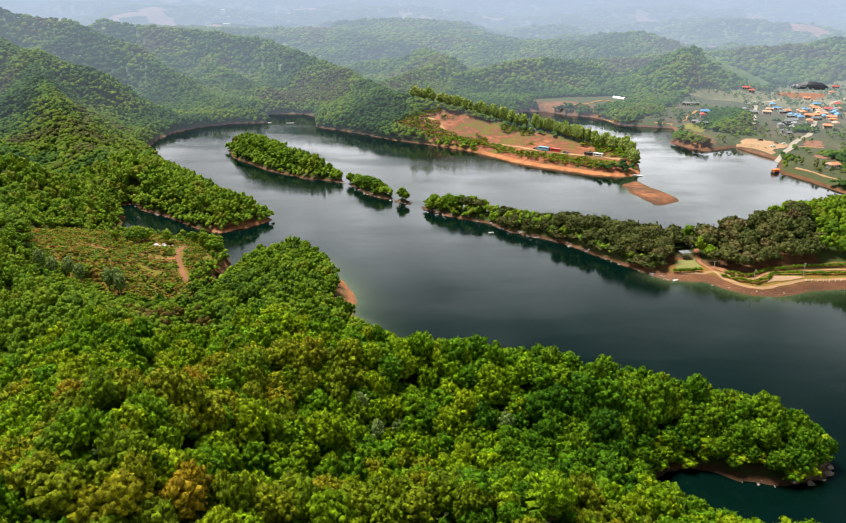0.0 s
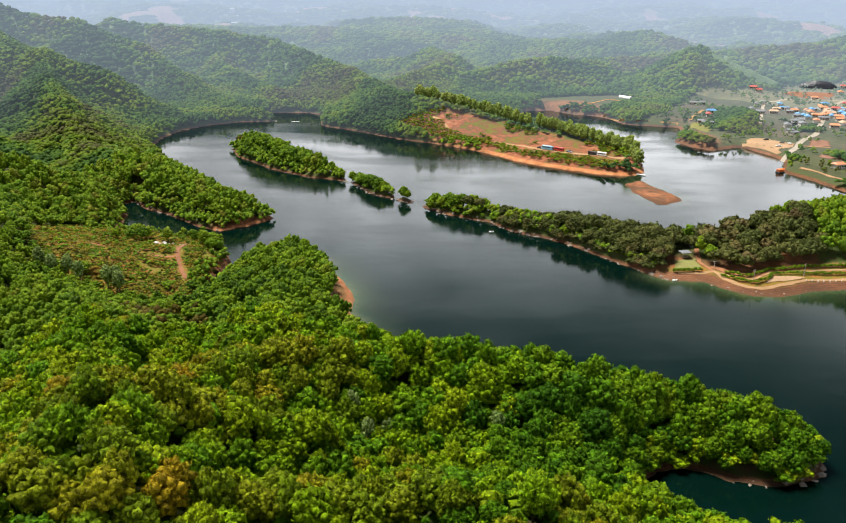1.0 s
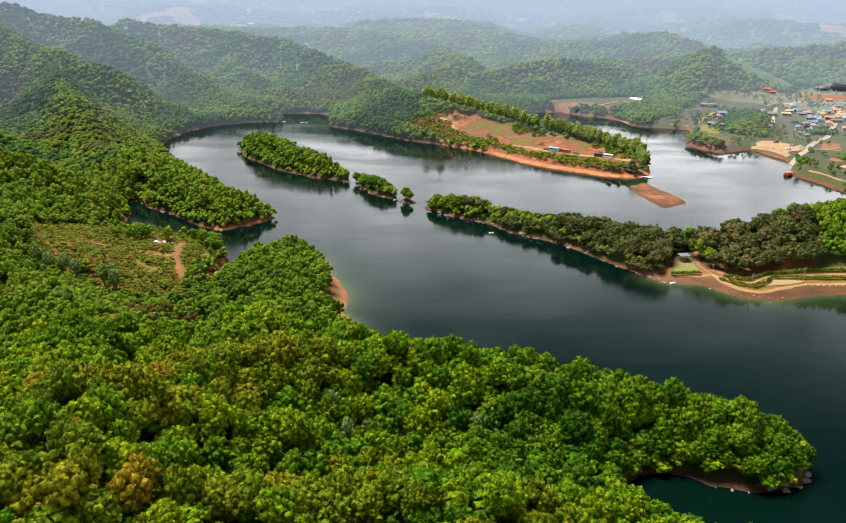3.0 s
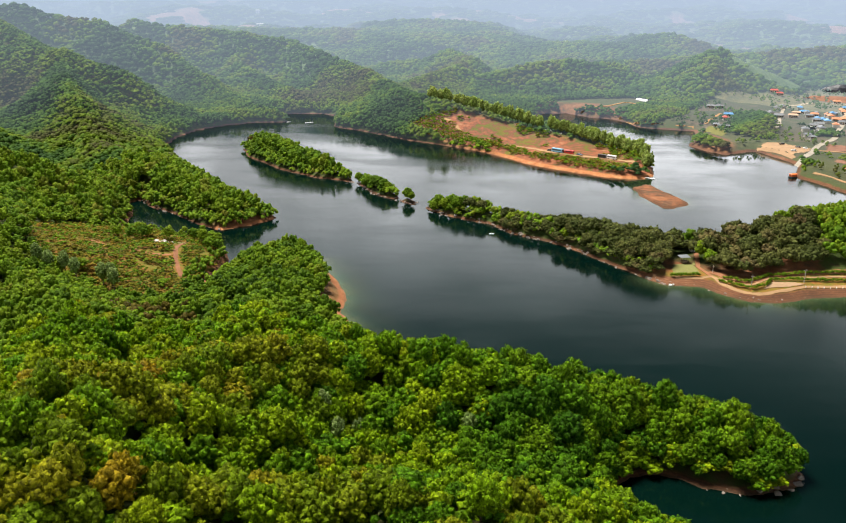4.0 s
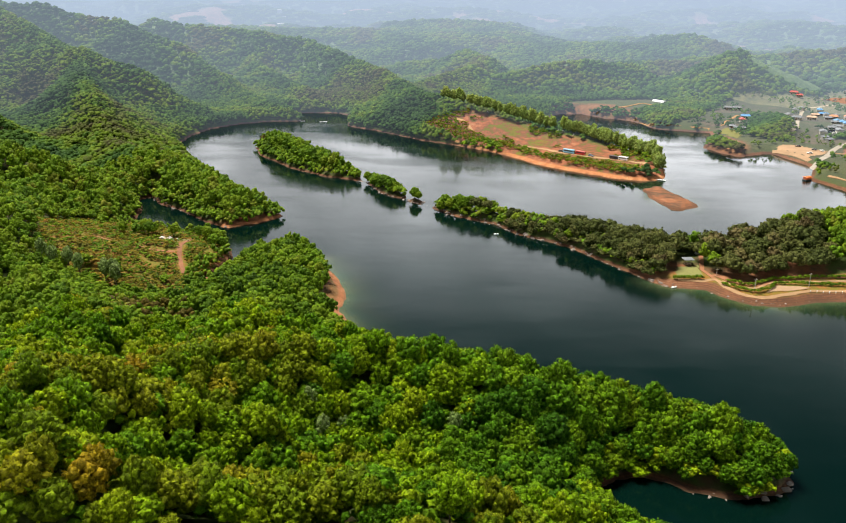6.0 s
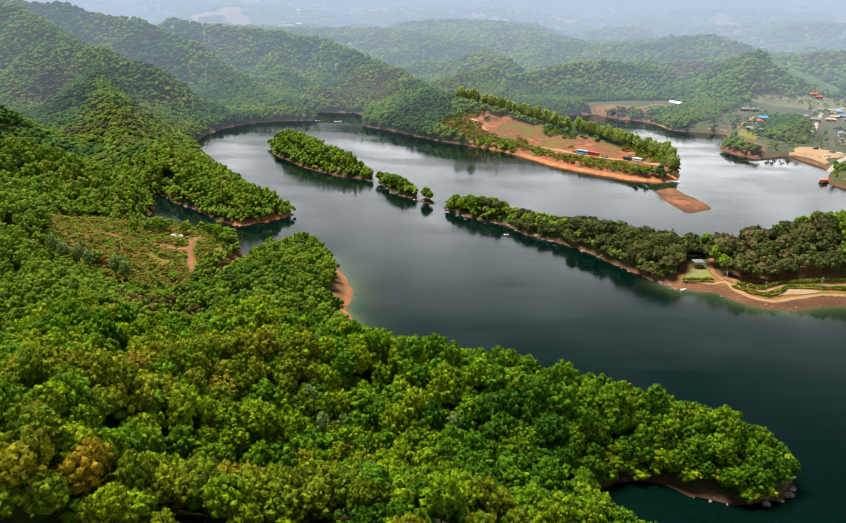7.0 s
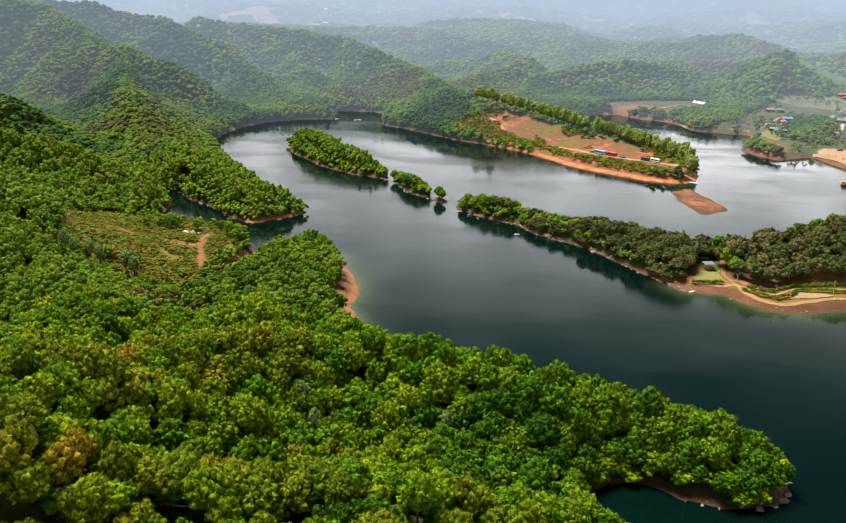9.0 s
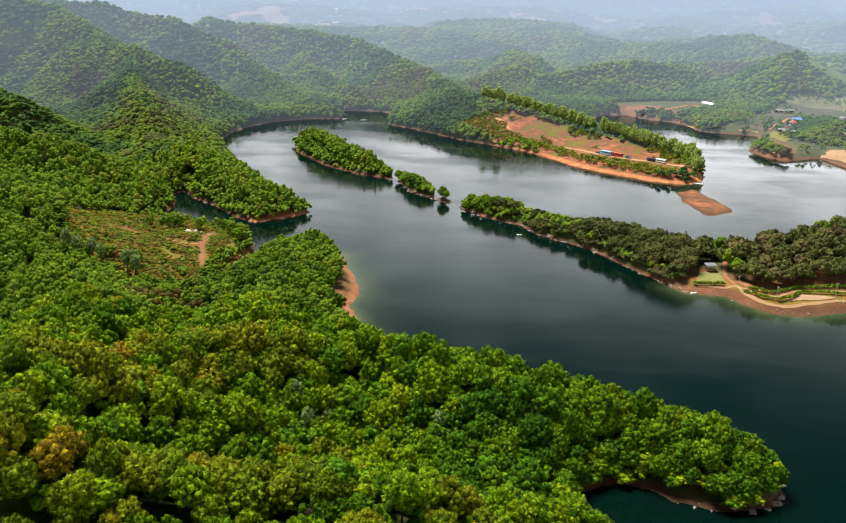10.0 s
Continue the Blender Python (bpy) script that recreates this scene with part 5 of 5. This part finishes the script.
def hedge(points, label, mat, size=0.8, gap=0.8):
    rng = np.random.default_rng(int(points[0][0]))
    xs, ys = [], []
    for (ax, ay), (bx, by) in zip(points, points[1:]):
        n = max(1, int(math.hypot(bx - ax, by - ay) / gap))
        t = np.arange(n) / n
        xs.append(ax + t * (bx - ax) + rng.uniform(-0.25, 0.25, n))
        ys.append(ay + t * (by - ay) + rng.uniform(-0.25, 0.25, n))
    shapes = [crown_shape(800 + k, 6, 7, 0.5) for k in range(4)]
    ob = forest("hedge", np.concatenate(xs), np.concatenate(ys), shapes, size, 1.5, mat, rng, label, z_jitter=0.3)
    return tagged(ob, label, "hedge", kind="stuff")


def shore_tree(x, y, tall, crown, trunk, label, group, wide=1.0):
    """One tree of a given height at the water's edge."""
    tree = tagged(new("shore_tree"), label, "tree", group)
    part("trunk", trunk, tree)
    part("crown", crown, tree)
    q = tall / 10.0
    tree.matrix_basis = pose(x, y, level(x, y) - 0.2, 0, 0, (x * 37 + y * 11) % 360) @ Matrix.Diagonal((q * wide, q * wide, q, 1))


def build_islet_trees():
    rng = random.Random(21)
    green = [mesh_from("crown", v * (4.3, 4.3, 4.9) + (0, 0, 4.6), f, [HILLSIDE], True) for v, f in [crown_shape(740 + k, 26, 7, 0.15, shell=True) for k in range(4)]]
    dark = [mesh_from("crown", v * (4.3, 4.3, 4.2) + (0, 0, 5.3), f, [PINE], True) for v, f in [crown_shape(750 + k, 24, 8, 0.17, squash=0.8, shell=True) for k in range(4)]]
    trunks = [trunk_mesh(60 + k, BARK) for k in range(2)]
    for k, (x, y, h) in enumerate(((-42, 477, 7.5), (-38, 472, 6.0), (-37, 466, 7.0), (-33, 462, 8.5), (-30, 457, 9.0), (-27, 454, 8.6), (-26, 460, 8.0), (-24, 449, 8.4), (-21, 446, 7.0), (-18, 443, 5.5), (-31, 468, 6.6))):
        shore_tree(x, y, h, green[k % 4], trunks[k % 2], "green tree crowding a small rocky islet", "trees of the islets", 1.05)
    for k, (x, y, h) in enumerate(((-8.5, 432.5, 8.0), (-6.5, 430.5, 6.0))):
        shore_tree(x, y, h, green[k], trunks[k], "lone spreading tree on a rocky islet", "trees of the islets", 1.0)
    for k, (x, y, h) in enumerate(((7, 413, 7.0), (10, 416, 7.6), (13, 410, 8.4), (17, 412, 8.6), (20, 406, 8.8), (24, 408, 9.0), (27, 403, 9.2), (30, 405, 9.4), (33, 399, 8.6), (36, 402, 8.0), (22, 413, 7.4), (45, 396, 5.2))):
        shore_tree(x, y, h, (dark if k in (6, 8, 11) else green)[k % 4], trunks[k % 2], "rounded tree in the clump at the end of the rocky point", "clump at the rocky point", 1.05)
    for k in range(64):
        t = k / 63
        x, y = 50 + 62 * t + rng.uniform(-8, 6), 387 - 62 * t + rng.uniform(-12, 8)
        if shore_distance(np.array([x]), np.array([y]))[0] > 2.2 and math.hypot(x - 119.5, y - 322) > 9:
            shore_tree(x, y, (5.4 if t < 0.34 else 9.6) * rng.uniform(0.8, 1.15), dark[k % 4], trunks[k % 2], "dark spreading pine on the narrow rocky point", "pines of the rocky point")


def build_pine_point():
    patch("lawn", [(110, 309), (114, 322), (124, 323), (123.5, 310)], LAWN, 0.15, "small yellowish lawn before a pavilion", "lawn", 1.0)
    pavilion(119.5, 324, 10, 2.7, "small open pavilion with a blue-grey roof beside a lawn", ROOFS["grey"])
    pavilion(104, 344, 25, 5.5, "dark-tiled pavilion half hidden among pines", ROOFS["grey"], 5.6)
    cottage = tagged(new("cottage"), "white cottage behind a small lawn, shaded by trees", "house")
    solid("wall", [((0, 0, 1.1), (3.4, 2.8, 2.6))], WHITE, cottage)
    finish("roof", gable(3.4, 2.8, 2.4, 3.2, 0.4, 0.15, 0.8), ROOFS["grey"], cottage, "grey roof")
    solid("door", [((0, -1.42, 1.0), (0.9, 0.08, 2.0))], DOOR, cottage)
    solid("window", [((1.1, -1.42, 1.5), (0.8, 0.08, 0.9))], DARK, cottage)
    cottage.matrix_basis = pose(127.5, 335.5, level(127.5, 335.5), 0, 0, 8)
    strip("path", [(127, 331), (125.5, 324), (124.5, 317), (126, 312), (127, 308)], 1.8, RED_PATH, 0.15, "red earth path down to the shore")
    strip("path", [(112, 308.5), (120, 308), (127, 308), (129, 301), (133, 295), (138, 291.5), (145, 292), (154, 295.5), (162, 299), (180, 301), (215, 301), (260, 290)], 1.5, EARTH_PATH, 0.15,
          "pale sandy shore path with a low kerb")
    strip("path", [(129, 306), (133, 300.5), (139, 297.5), (143, 300), (150, 306), (158, 307), (183, 308), (220, 308)], 1.2, EARTH_PATH, 0.15, "upper sandy path along the terrace")
    strip("terrace_bank", [(128, 313), (134, 305), (140, 302), (145, 304), (151, 310), (160, 311), (185, 312)], 3.2, RED_PATH, 0.18, "bare red earth bank under the pines", "bank")
    patch("fallow_plot", [(143, 294), (148, 302), (158, 302.5), (164, 301.5), (154, 297)], DIRT, 0.12, "fallow sandy plot beside the path", "field", 0.4)
    hedge([(128.5, 303), (134, 297), (139, 294), (145, 296.5), (150, 303.5), (158, 304.5), (183, 304.5), (215, 304.5)], "clipped green hedge beside the shore path", HILLSIDE)
    hedge([(131, 305), (138, 300), (143, 303), (151, 309), (160, 310), (184, 310.5), (215, 311)], "clipped green hedge along the terrace", HILLSIDE)
    hedge([(110, 308.5), (123, 309.5)], "low dark hedge edging the lawn", HILLSIDE)
    for x, y, h in ((128.5, 312, 3.2), (138.5, 295, 5.6), (163, 303, 5.8)):
        pole(x, y, h)
    for k in range(14):
        x, y = 162 + k * 2.6, 298.6 + min(k, 7) * 0.22
        post = tagged(solid("bollard", [((0, 0, 0.35), (0.22, 0.22, 0.9))], WHITE, bevel=0.03), "short white post beside the shore path", "post", "posts along the shore path")
        post.matrix_basis = pose(x, y, level(x, y))
    boat((109.3, 303.3), 30, 3.0, "small white boat drawn up at the shore")
    boat((37.5, 372), 10, 2.6, "small white boat afloat near the point")


def boat(at, turn, long, label):
    ob = tagged(new("boat"), label, "boat")
    bm = bmesh.new()
    rows = []
    for t, w in ((-0.5, 0.7), (-0.2, 1.0), (0.2, 0.9), (0.5, 0.08)):
        rows.append([bm.verts.new((t * long, sx * w * long * 0.17, z)) for sx, z in ((-1, 0.5), (-0.7, 0.0), (0.7, 0.0), (1, 0.5))])
    for a, b in zip(rows, rows[1:]):
        for i in range(3):
            bm.faces.new((a[i], a[i + 1], b[i + 1], b[i]))
        bm.faces.new((a[3], a[0], b[0], b[3]))
    bm.faces.new(rows[0])
    finish("hull", bm, WHITE, ob)
    solid("thwart", [((0, 0, 0.52), (0.3, long * 0.3, 0.06))], WOOD, ob)
    ob.matrix_basis = pose(at[0], at[1], max(level(*at), -0.12), 0, 0, turn)


# ---------------------------------------------------------------- the scrubby headland
def build_headland():
    rng = random.Random(12)
    for k in range(22):
        x, y = -117 + 7.5 * rng.random(), 324 + 6 * rng.random()
        hive = tagged(new("beehive"), "white wooden beehive on open grass", "beehive", "beehives on the headland")
        solid("body", [((0, 0, 0.35), (0.75, 0.6, 0.7))], WHITE, hive)
        solid("lid", [((0, 0, 0.74), (0.86, 0.7, 0.1))], rng.choice((WHITE, CONCRETE, ROOFS["tan"])), hive)
        hive.matrix_basis = pose(x, y, level(x, y) + 0.05, 0, 0, rng.uniform(-20, 20)) @ Matrix.Diagonal((1.25, 1.25, 1.25, 1))
    strip("path", [(-140, 303), (-133, 304), (-124, 304), (-116, 301), (-109, 301), (-101, 306)], 1.2, RED_PATH, 0.15, "eroded red earth trail across the scrub")
    strip("path", [(-104, 331), (-103.5, 324), (-103, 315), (-100.5, 306), (-97, 298), (-92, 287)], 1.8, RED_PATH, 0.15, "red earth footpath down the headland")
    strip("path", [(-84, 284), (-85.5, 298), (-85, 309), (-84, 320)], 2.0, RED_PATH, 0.12, "red strand along the narrow inlet")
    patch("hive_yard", [(-119, 323), (-117, 332), (-108, 332), (-102, 331), (-104, 326), (-110, 322)], LAWN, 0.08, "yellowish trodden grass round the hives", "grass", 1.0)


def build_shore_things():
    jetty((-119, 725), 20, 7.5, 1.6, "long white pontoon moored at the far wooded point")
    boat((-139, 727.5), 40, 5, "white boat moored by the far wooded point")
    house_float = tagged(new("boathouse"), "orange floating boathouse at the village shore", "boathouse")
    solid("hull", [((0, 0, 0.3), (5.4, 3.4, 0.8))], BLACK, house_float, bevel=0.1)
    solid("cabin", [((0, 0, 1.6), (4.6, 2.8, 1.6))], ORANGE, house_float, bevel=0.08)
    finish("roof", gable(4.6, 2.8, 2.4, 3.0, 0.3, 0.12, 0.6), ORANGE, house_float)
    house_float.matrix_basis = pose(250.5, 524, 0, 0, 0, 25)
    # long white greenhouse in the side valley
    green = tagged(new("greenhouse"), "long white film greenhouse in a side valley", "greenhouse")
    bm = bmesh.new()
    rows = [[bm.verts.new((x, 3.6 * math.cos(a), 3.0 * math.sin(a))) for a in [math.pi * k / 8 for k in range(9)]] for x in (-14, -7, 0, 7, 14)]
    for a, b in zip(rows, rows[1:]):
        for i in range(8):
            bm.faces.new((a[i], a[i + 1], b[i + 1], b[i]))
    for end in (rows[0], rows[-1][::-1]):
        bm.faces.new(end)
    finish("cover", bm, FILM, green)
    solid("door", [((14.05, 0, 1.0), (0.1, 1.4, 2.0))], DOOR, green)
    green.matrix_basis = pose(226, 862, level(226, 862), 0, 0, -60) @ Matrix.Diagonal((0.62, 0.7, 0.7, 1))
    strip("path", [(150, 812), (165, 815), (180, 822), (203, 846), (212, 838), (220, 832)], 3, EARTH_PATH, 0.35, "sandy farm road in the side valley")
    strip("path", [(184, 783), (194, 752), (204, 738), (220, 731), (243, 724)], 3, EARTH_PATH, 0.3, "pale shore path below the wooded hill")
    strip("path", [(262, 520), (268, 508), (272, 492), (282, 478)], 2.4, EARTH_PATH, 0.25, "sandy path near the village shore")
    house(288, 520, 20, 8, 5.5, "orange", "low farm building with an orange roof near the shore")


def build_rocks():
    rng = random.Random(3)
    meshes = []
    for k in range(6):
        bm = bmesh.new()
        bmesh.ops.create_icosphere(bm, subdivisions=2, radius=1)
        for v in bm.verts:
            v.co = v.co * (1 + 0.5 * noise.noise(v.co * 1.3 + Vector((k * 7.1, 0, 0)))) 
            v.co = Vector((v.co.x * 1.3, v.co.y * 0.85, v.co.z * 0.6))
        me = bpy.data.meshes.new("boulder")
        bm.to_mesh(me)
        bm.free()
        me.materials.append(ROCK)
        meshes.append(me)
    spots = []
    edges = [(POINT_SHORE[13:24], 1.5, "on the rocky bank of the pine point"), (ISLANDS[1][:4], 1.8, "at the edge of a small islet"), ([(-49, 483), (-43, 478)], 1.2, "in the gap between two islets"), ([(-15, 438), (-11, 434)], 1.2, "in the gap between two islets"), ([(-4, 428), (3, 421)], 1.6, "in the gap before the rocky point"), (ISLANDS[2], 1.4, "at the edge of a rocky islet"),
             ([(104, 309), (109, 305), (118, 303), (124, 299), (130, 293), (137, 288), (147, 288), (160, 294)], 1.5, "on the bare brown strand below the terrace"), (NEAR_SHORE[14:20], 2.6, "under trees at the tip of the wooded peninsula"), ([(-163, 424), (-152, 410), (-135, 398), (-117, 379), (-100, 367)], 3.2, "in the still cove")]
    for line, gap, where in edges:
        for (ax, ay), (bx, by) in zip(line, line[1:]):
            n = max(1, int(math.hypot(bx - ax, by - ay) / gap))
            for i in range(n):
                t = (i + rng.random()) / n
                spots.append((ax + t * (bx - ax) + rng.uniform(-1.6, 1.2), ay + t * (by - ay) + rng.uniform(-1.2, 1.6), where))
    for k, (x, y, where) in enumerate(spots):
        rock = tagged(new("boulder", meshes[k % 6]), f"weathered grey boulder {where}", "boulder", "shore boulders")
        q = (0.22 + 0.95 * rng.random() ** 2.2) * (0.5 if "strand" in where else 1.0)
        rock.matrix_basis = pose(x, y, max(level(x, y), -0.2), rng.uniform(-15, 15), rng.uniform(-15, 15), rng.uniform(0, 360)) @ Matrix.Diagonal((q, q, q * rng.uniform(0.8, 1.4), 1))


def build_shrubs():
    rng = np.random.default_rng(31)
    shapes = [crown_shape(900 + k, 6, 6, 0.3, shell=True) for k in range(5)]
    # headland scrub
    low_shapes = [crown_shape(920 + k, 3, 3, 0.34, core=False, shell=True) for k in range(5)]
    x, y = scatter(1.8, -180, -74, 252, 358, rng)
    dense = fbm(x / 9, y / 9, 131, 3) + 0.16 * step01(-x, 120, 165) + 0.25 * step01(285 - y, -6, 20)
    ok = (signed_distance(x, y, SCRUB) > -4) & (shore_distance(x, y) > 1.5) & (dense > 0.27)
    for trail in ([(-140, 303), (-124, 304), (-109, 301), (-101, 306)], [(-104, 331), (-103, 315), (-97, 298), (-92, 287)]):
        for (ax, ay), (bx, by) in zip(trail, trail[1:]):
            t = np.clip(((x - ax) * (bx - ax) + (y - ay) * (by - ay)) / ((bx - ax) ** 2 + (by - ay) ** 2), 0, 1)
            ok &= np.hypot(x - ax - t * (bx - ax), y - ay - t * (by - ay)) > 1.9
    ok &= ~((np.abs(x + 112) < 6) & (np.abs(y - 327) < 5))
    green = ok & (rng.uniform(0, 1, len(x)) < 0.35)
    forest("scrub", x[green], y[green], low_shapes, 1.15, 1.4, HILLSIDE, rng, "fresh green bushes among olive scrub", z_jitter=0.5)
    ok &= ~green
    forest("scrub", x[ok], y[ok], low_shapes, 1.15, 1.2, SCRUBLEAF, rng, "rough olive scrub over dry brown grass on the headland", z_jitter=0.5)
    tall = ok & (fbm(x / 6, y / 6, 141, 2) > 0.68) & (y < 276)
    forest("scrub_trees", x[tall], y[tall], [crown_shape(930 + k, 10, 6, 0.24, shell=True) for k in range(4)], 2.4, 5.0, HILLSIDE, rng, "scattered small trees in the headland scrub", z_jitter=0.4)
    cx = np.array([-131, -127, -123, -122, -101, -97, -93, -90, -88, -113.5, -125, -95, -91])
    cy = np.array([320, 325, 328, 331, 332, 333, 332, 328, 324, 334, 331, 327, 322])
    forest("headland_trees", cx, cy, [crown_shape(940 + k, 14, 8, 0.2, shell=True) for k in range(4)], 2.9, 6.5, HILLSIDE, rng, "clump of green trees at the end of the headland", z_jitter=0.25)
    # thickets between the red slope and its beach
    x, y = scatter(2.3, -30, 160, 495, 690, rng)
    s = shore_distance(x, y)
    west = step01(40 - x, 0, 40)
    dense = fbm(x / 13, y / 13, 151, 3) + 0.30 * west + 0.36 * step01(18 - np.abs(s - 12), 4, 14) - 0.1 * (x > 138)
    ok = (signed_distance(x, y, RED_SLOPE) > -3) & (s > 6) & (dense > 0.70)
    for (ax, ay), (bx, by) in (((58, 606), (80, 588)), ((80, 588), (110, 563)), ((110, 563), (146, 540))):
        t = np.clip(((x - ax) * (bx - ax) + (y - ay) * (by - ay)) / ((bx - ax) ** 2 + (by - ay) ** 2), 0, 1)
        ok &= np.hypot(x - ax - t * (bx - ax), y - ay - t * (by - ay)) > 5.0
    dull = rng.uniform(0, 1, len(x)) < 0.45
    for mat, p, text in ((HILLSIDE, ok & ~dull, "green thickets between the red slope and its beach"), (SCRUBLEAF, ok & dull, "olive brush between the red slope and its beach")):
        forest("slope_thicket", x[p], y[p], low_shapes, 1.55, 2.0, mat, rng, text, z_jitter=0.6)
    # trees among the village plots
    x, y = scatter(6.2, 205, 700, 440, 1060, rng)
    ok = (signed_distance(x, y, VILLAGE) > 0) & (shore_distance(x, y) > 4) & (fbm(x / 26, y / 26, 161, 3) > 0.44) & (rng.uniform(0, 1, len(x)) < 0.7)
    ok &= (np.hypot(x - 390, (y - 762) * 0.7) > 52) | (rng.uniform(0, 1, len(x)) < 0.1)
    for mud in MUDFLATS:
        ok &= signed_distance(x, y, mud) < 0
    ok &= signed_distance(x, y, [(262, 630), (300, 640), (310, 596), (272, 580)]) < 0
    forest("village_trees", x[ok], y[ok], [domed_shape(960 + k, 3, 5) for k in range(5)], 2.0, 3.8, FAR_WOODS, rng, "scattered trees among village plots", z_jitter=0.4, smooth=True)


def build_far_buildings():
    rng = random.Random(8)
    pale = veiled("pale far wall", [(0.3, (0.5, 0.5, 0.48)), (0.7, (0.62, 0.62, 0.6))])
    panes = veiled("far window glass", [(0.3, (0.05, 0.055, 0.06)), (0.7, (0.08, 0.085, 0.09))])
    for x, y, w in ((-977, 2882, 62), (-1017, 2880, 30), (-632, 2636, 14), (-610, 2600, 12), (-560, 2400, 14), (-540, 2380, 12), (-486, 2076, 12), (-500, 2100, 12), (782, 2540, 26), (1288, 3069, 18),
                    (1250, 3020, 16), (920, 2225, 14), (-323, 2316, 18), (-352, 2468, 20), (1310, 3100, 18), (-590, 2440, 16)):
        ob = tagged(new("far_building"), "pale distant building with painted haze in a valley", "building", "far buildings")
        solid("wall", [((0, 0, 2), (w, w * 0.4, 10))], pale, ob)
        finish("roof", gable(w, w * 0.4, 7, 9, 0.6, 0.3, 1.0), pale, ob)
        for k in range(4):
            solid("window", [(((k - 1.5) * w * 0.22, -w * 0.2 - 0.02, 3.8), (w * 0.1, 0.2, 1.8))], panes, ob)
        ob.matrix_basis = pose(x, y, level(x, y), 0, 0, rng.uniform(-20, 20))


build_village()
build_red_point()
build_pine_point()
build_islet_trees()
build_headland()
build_shore_things()
build_rocks()
build_shrubs()
build_far_buildings()
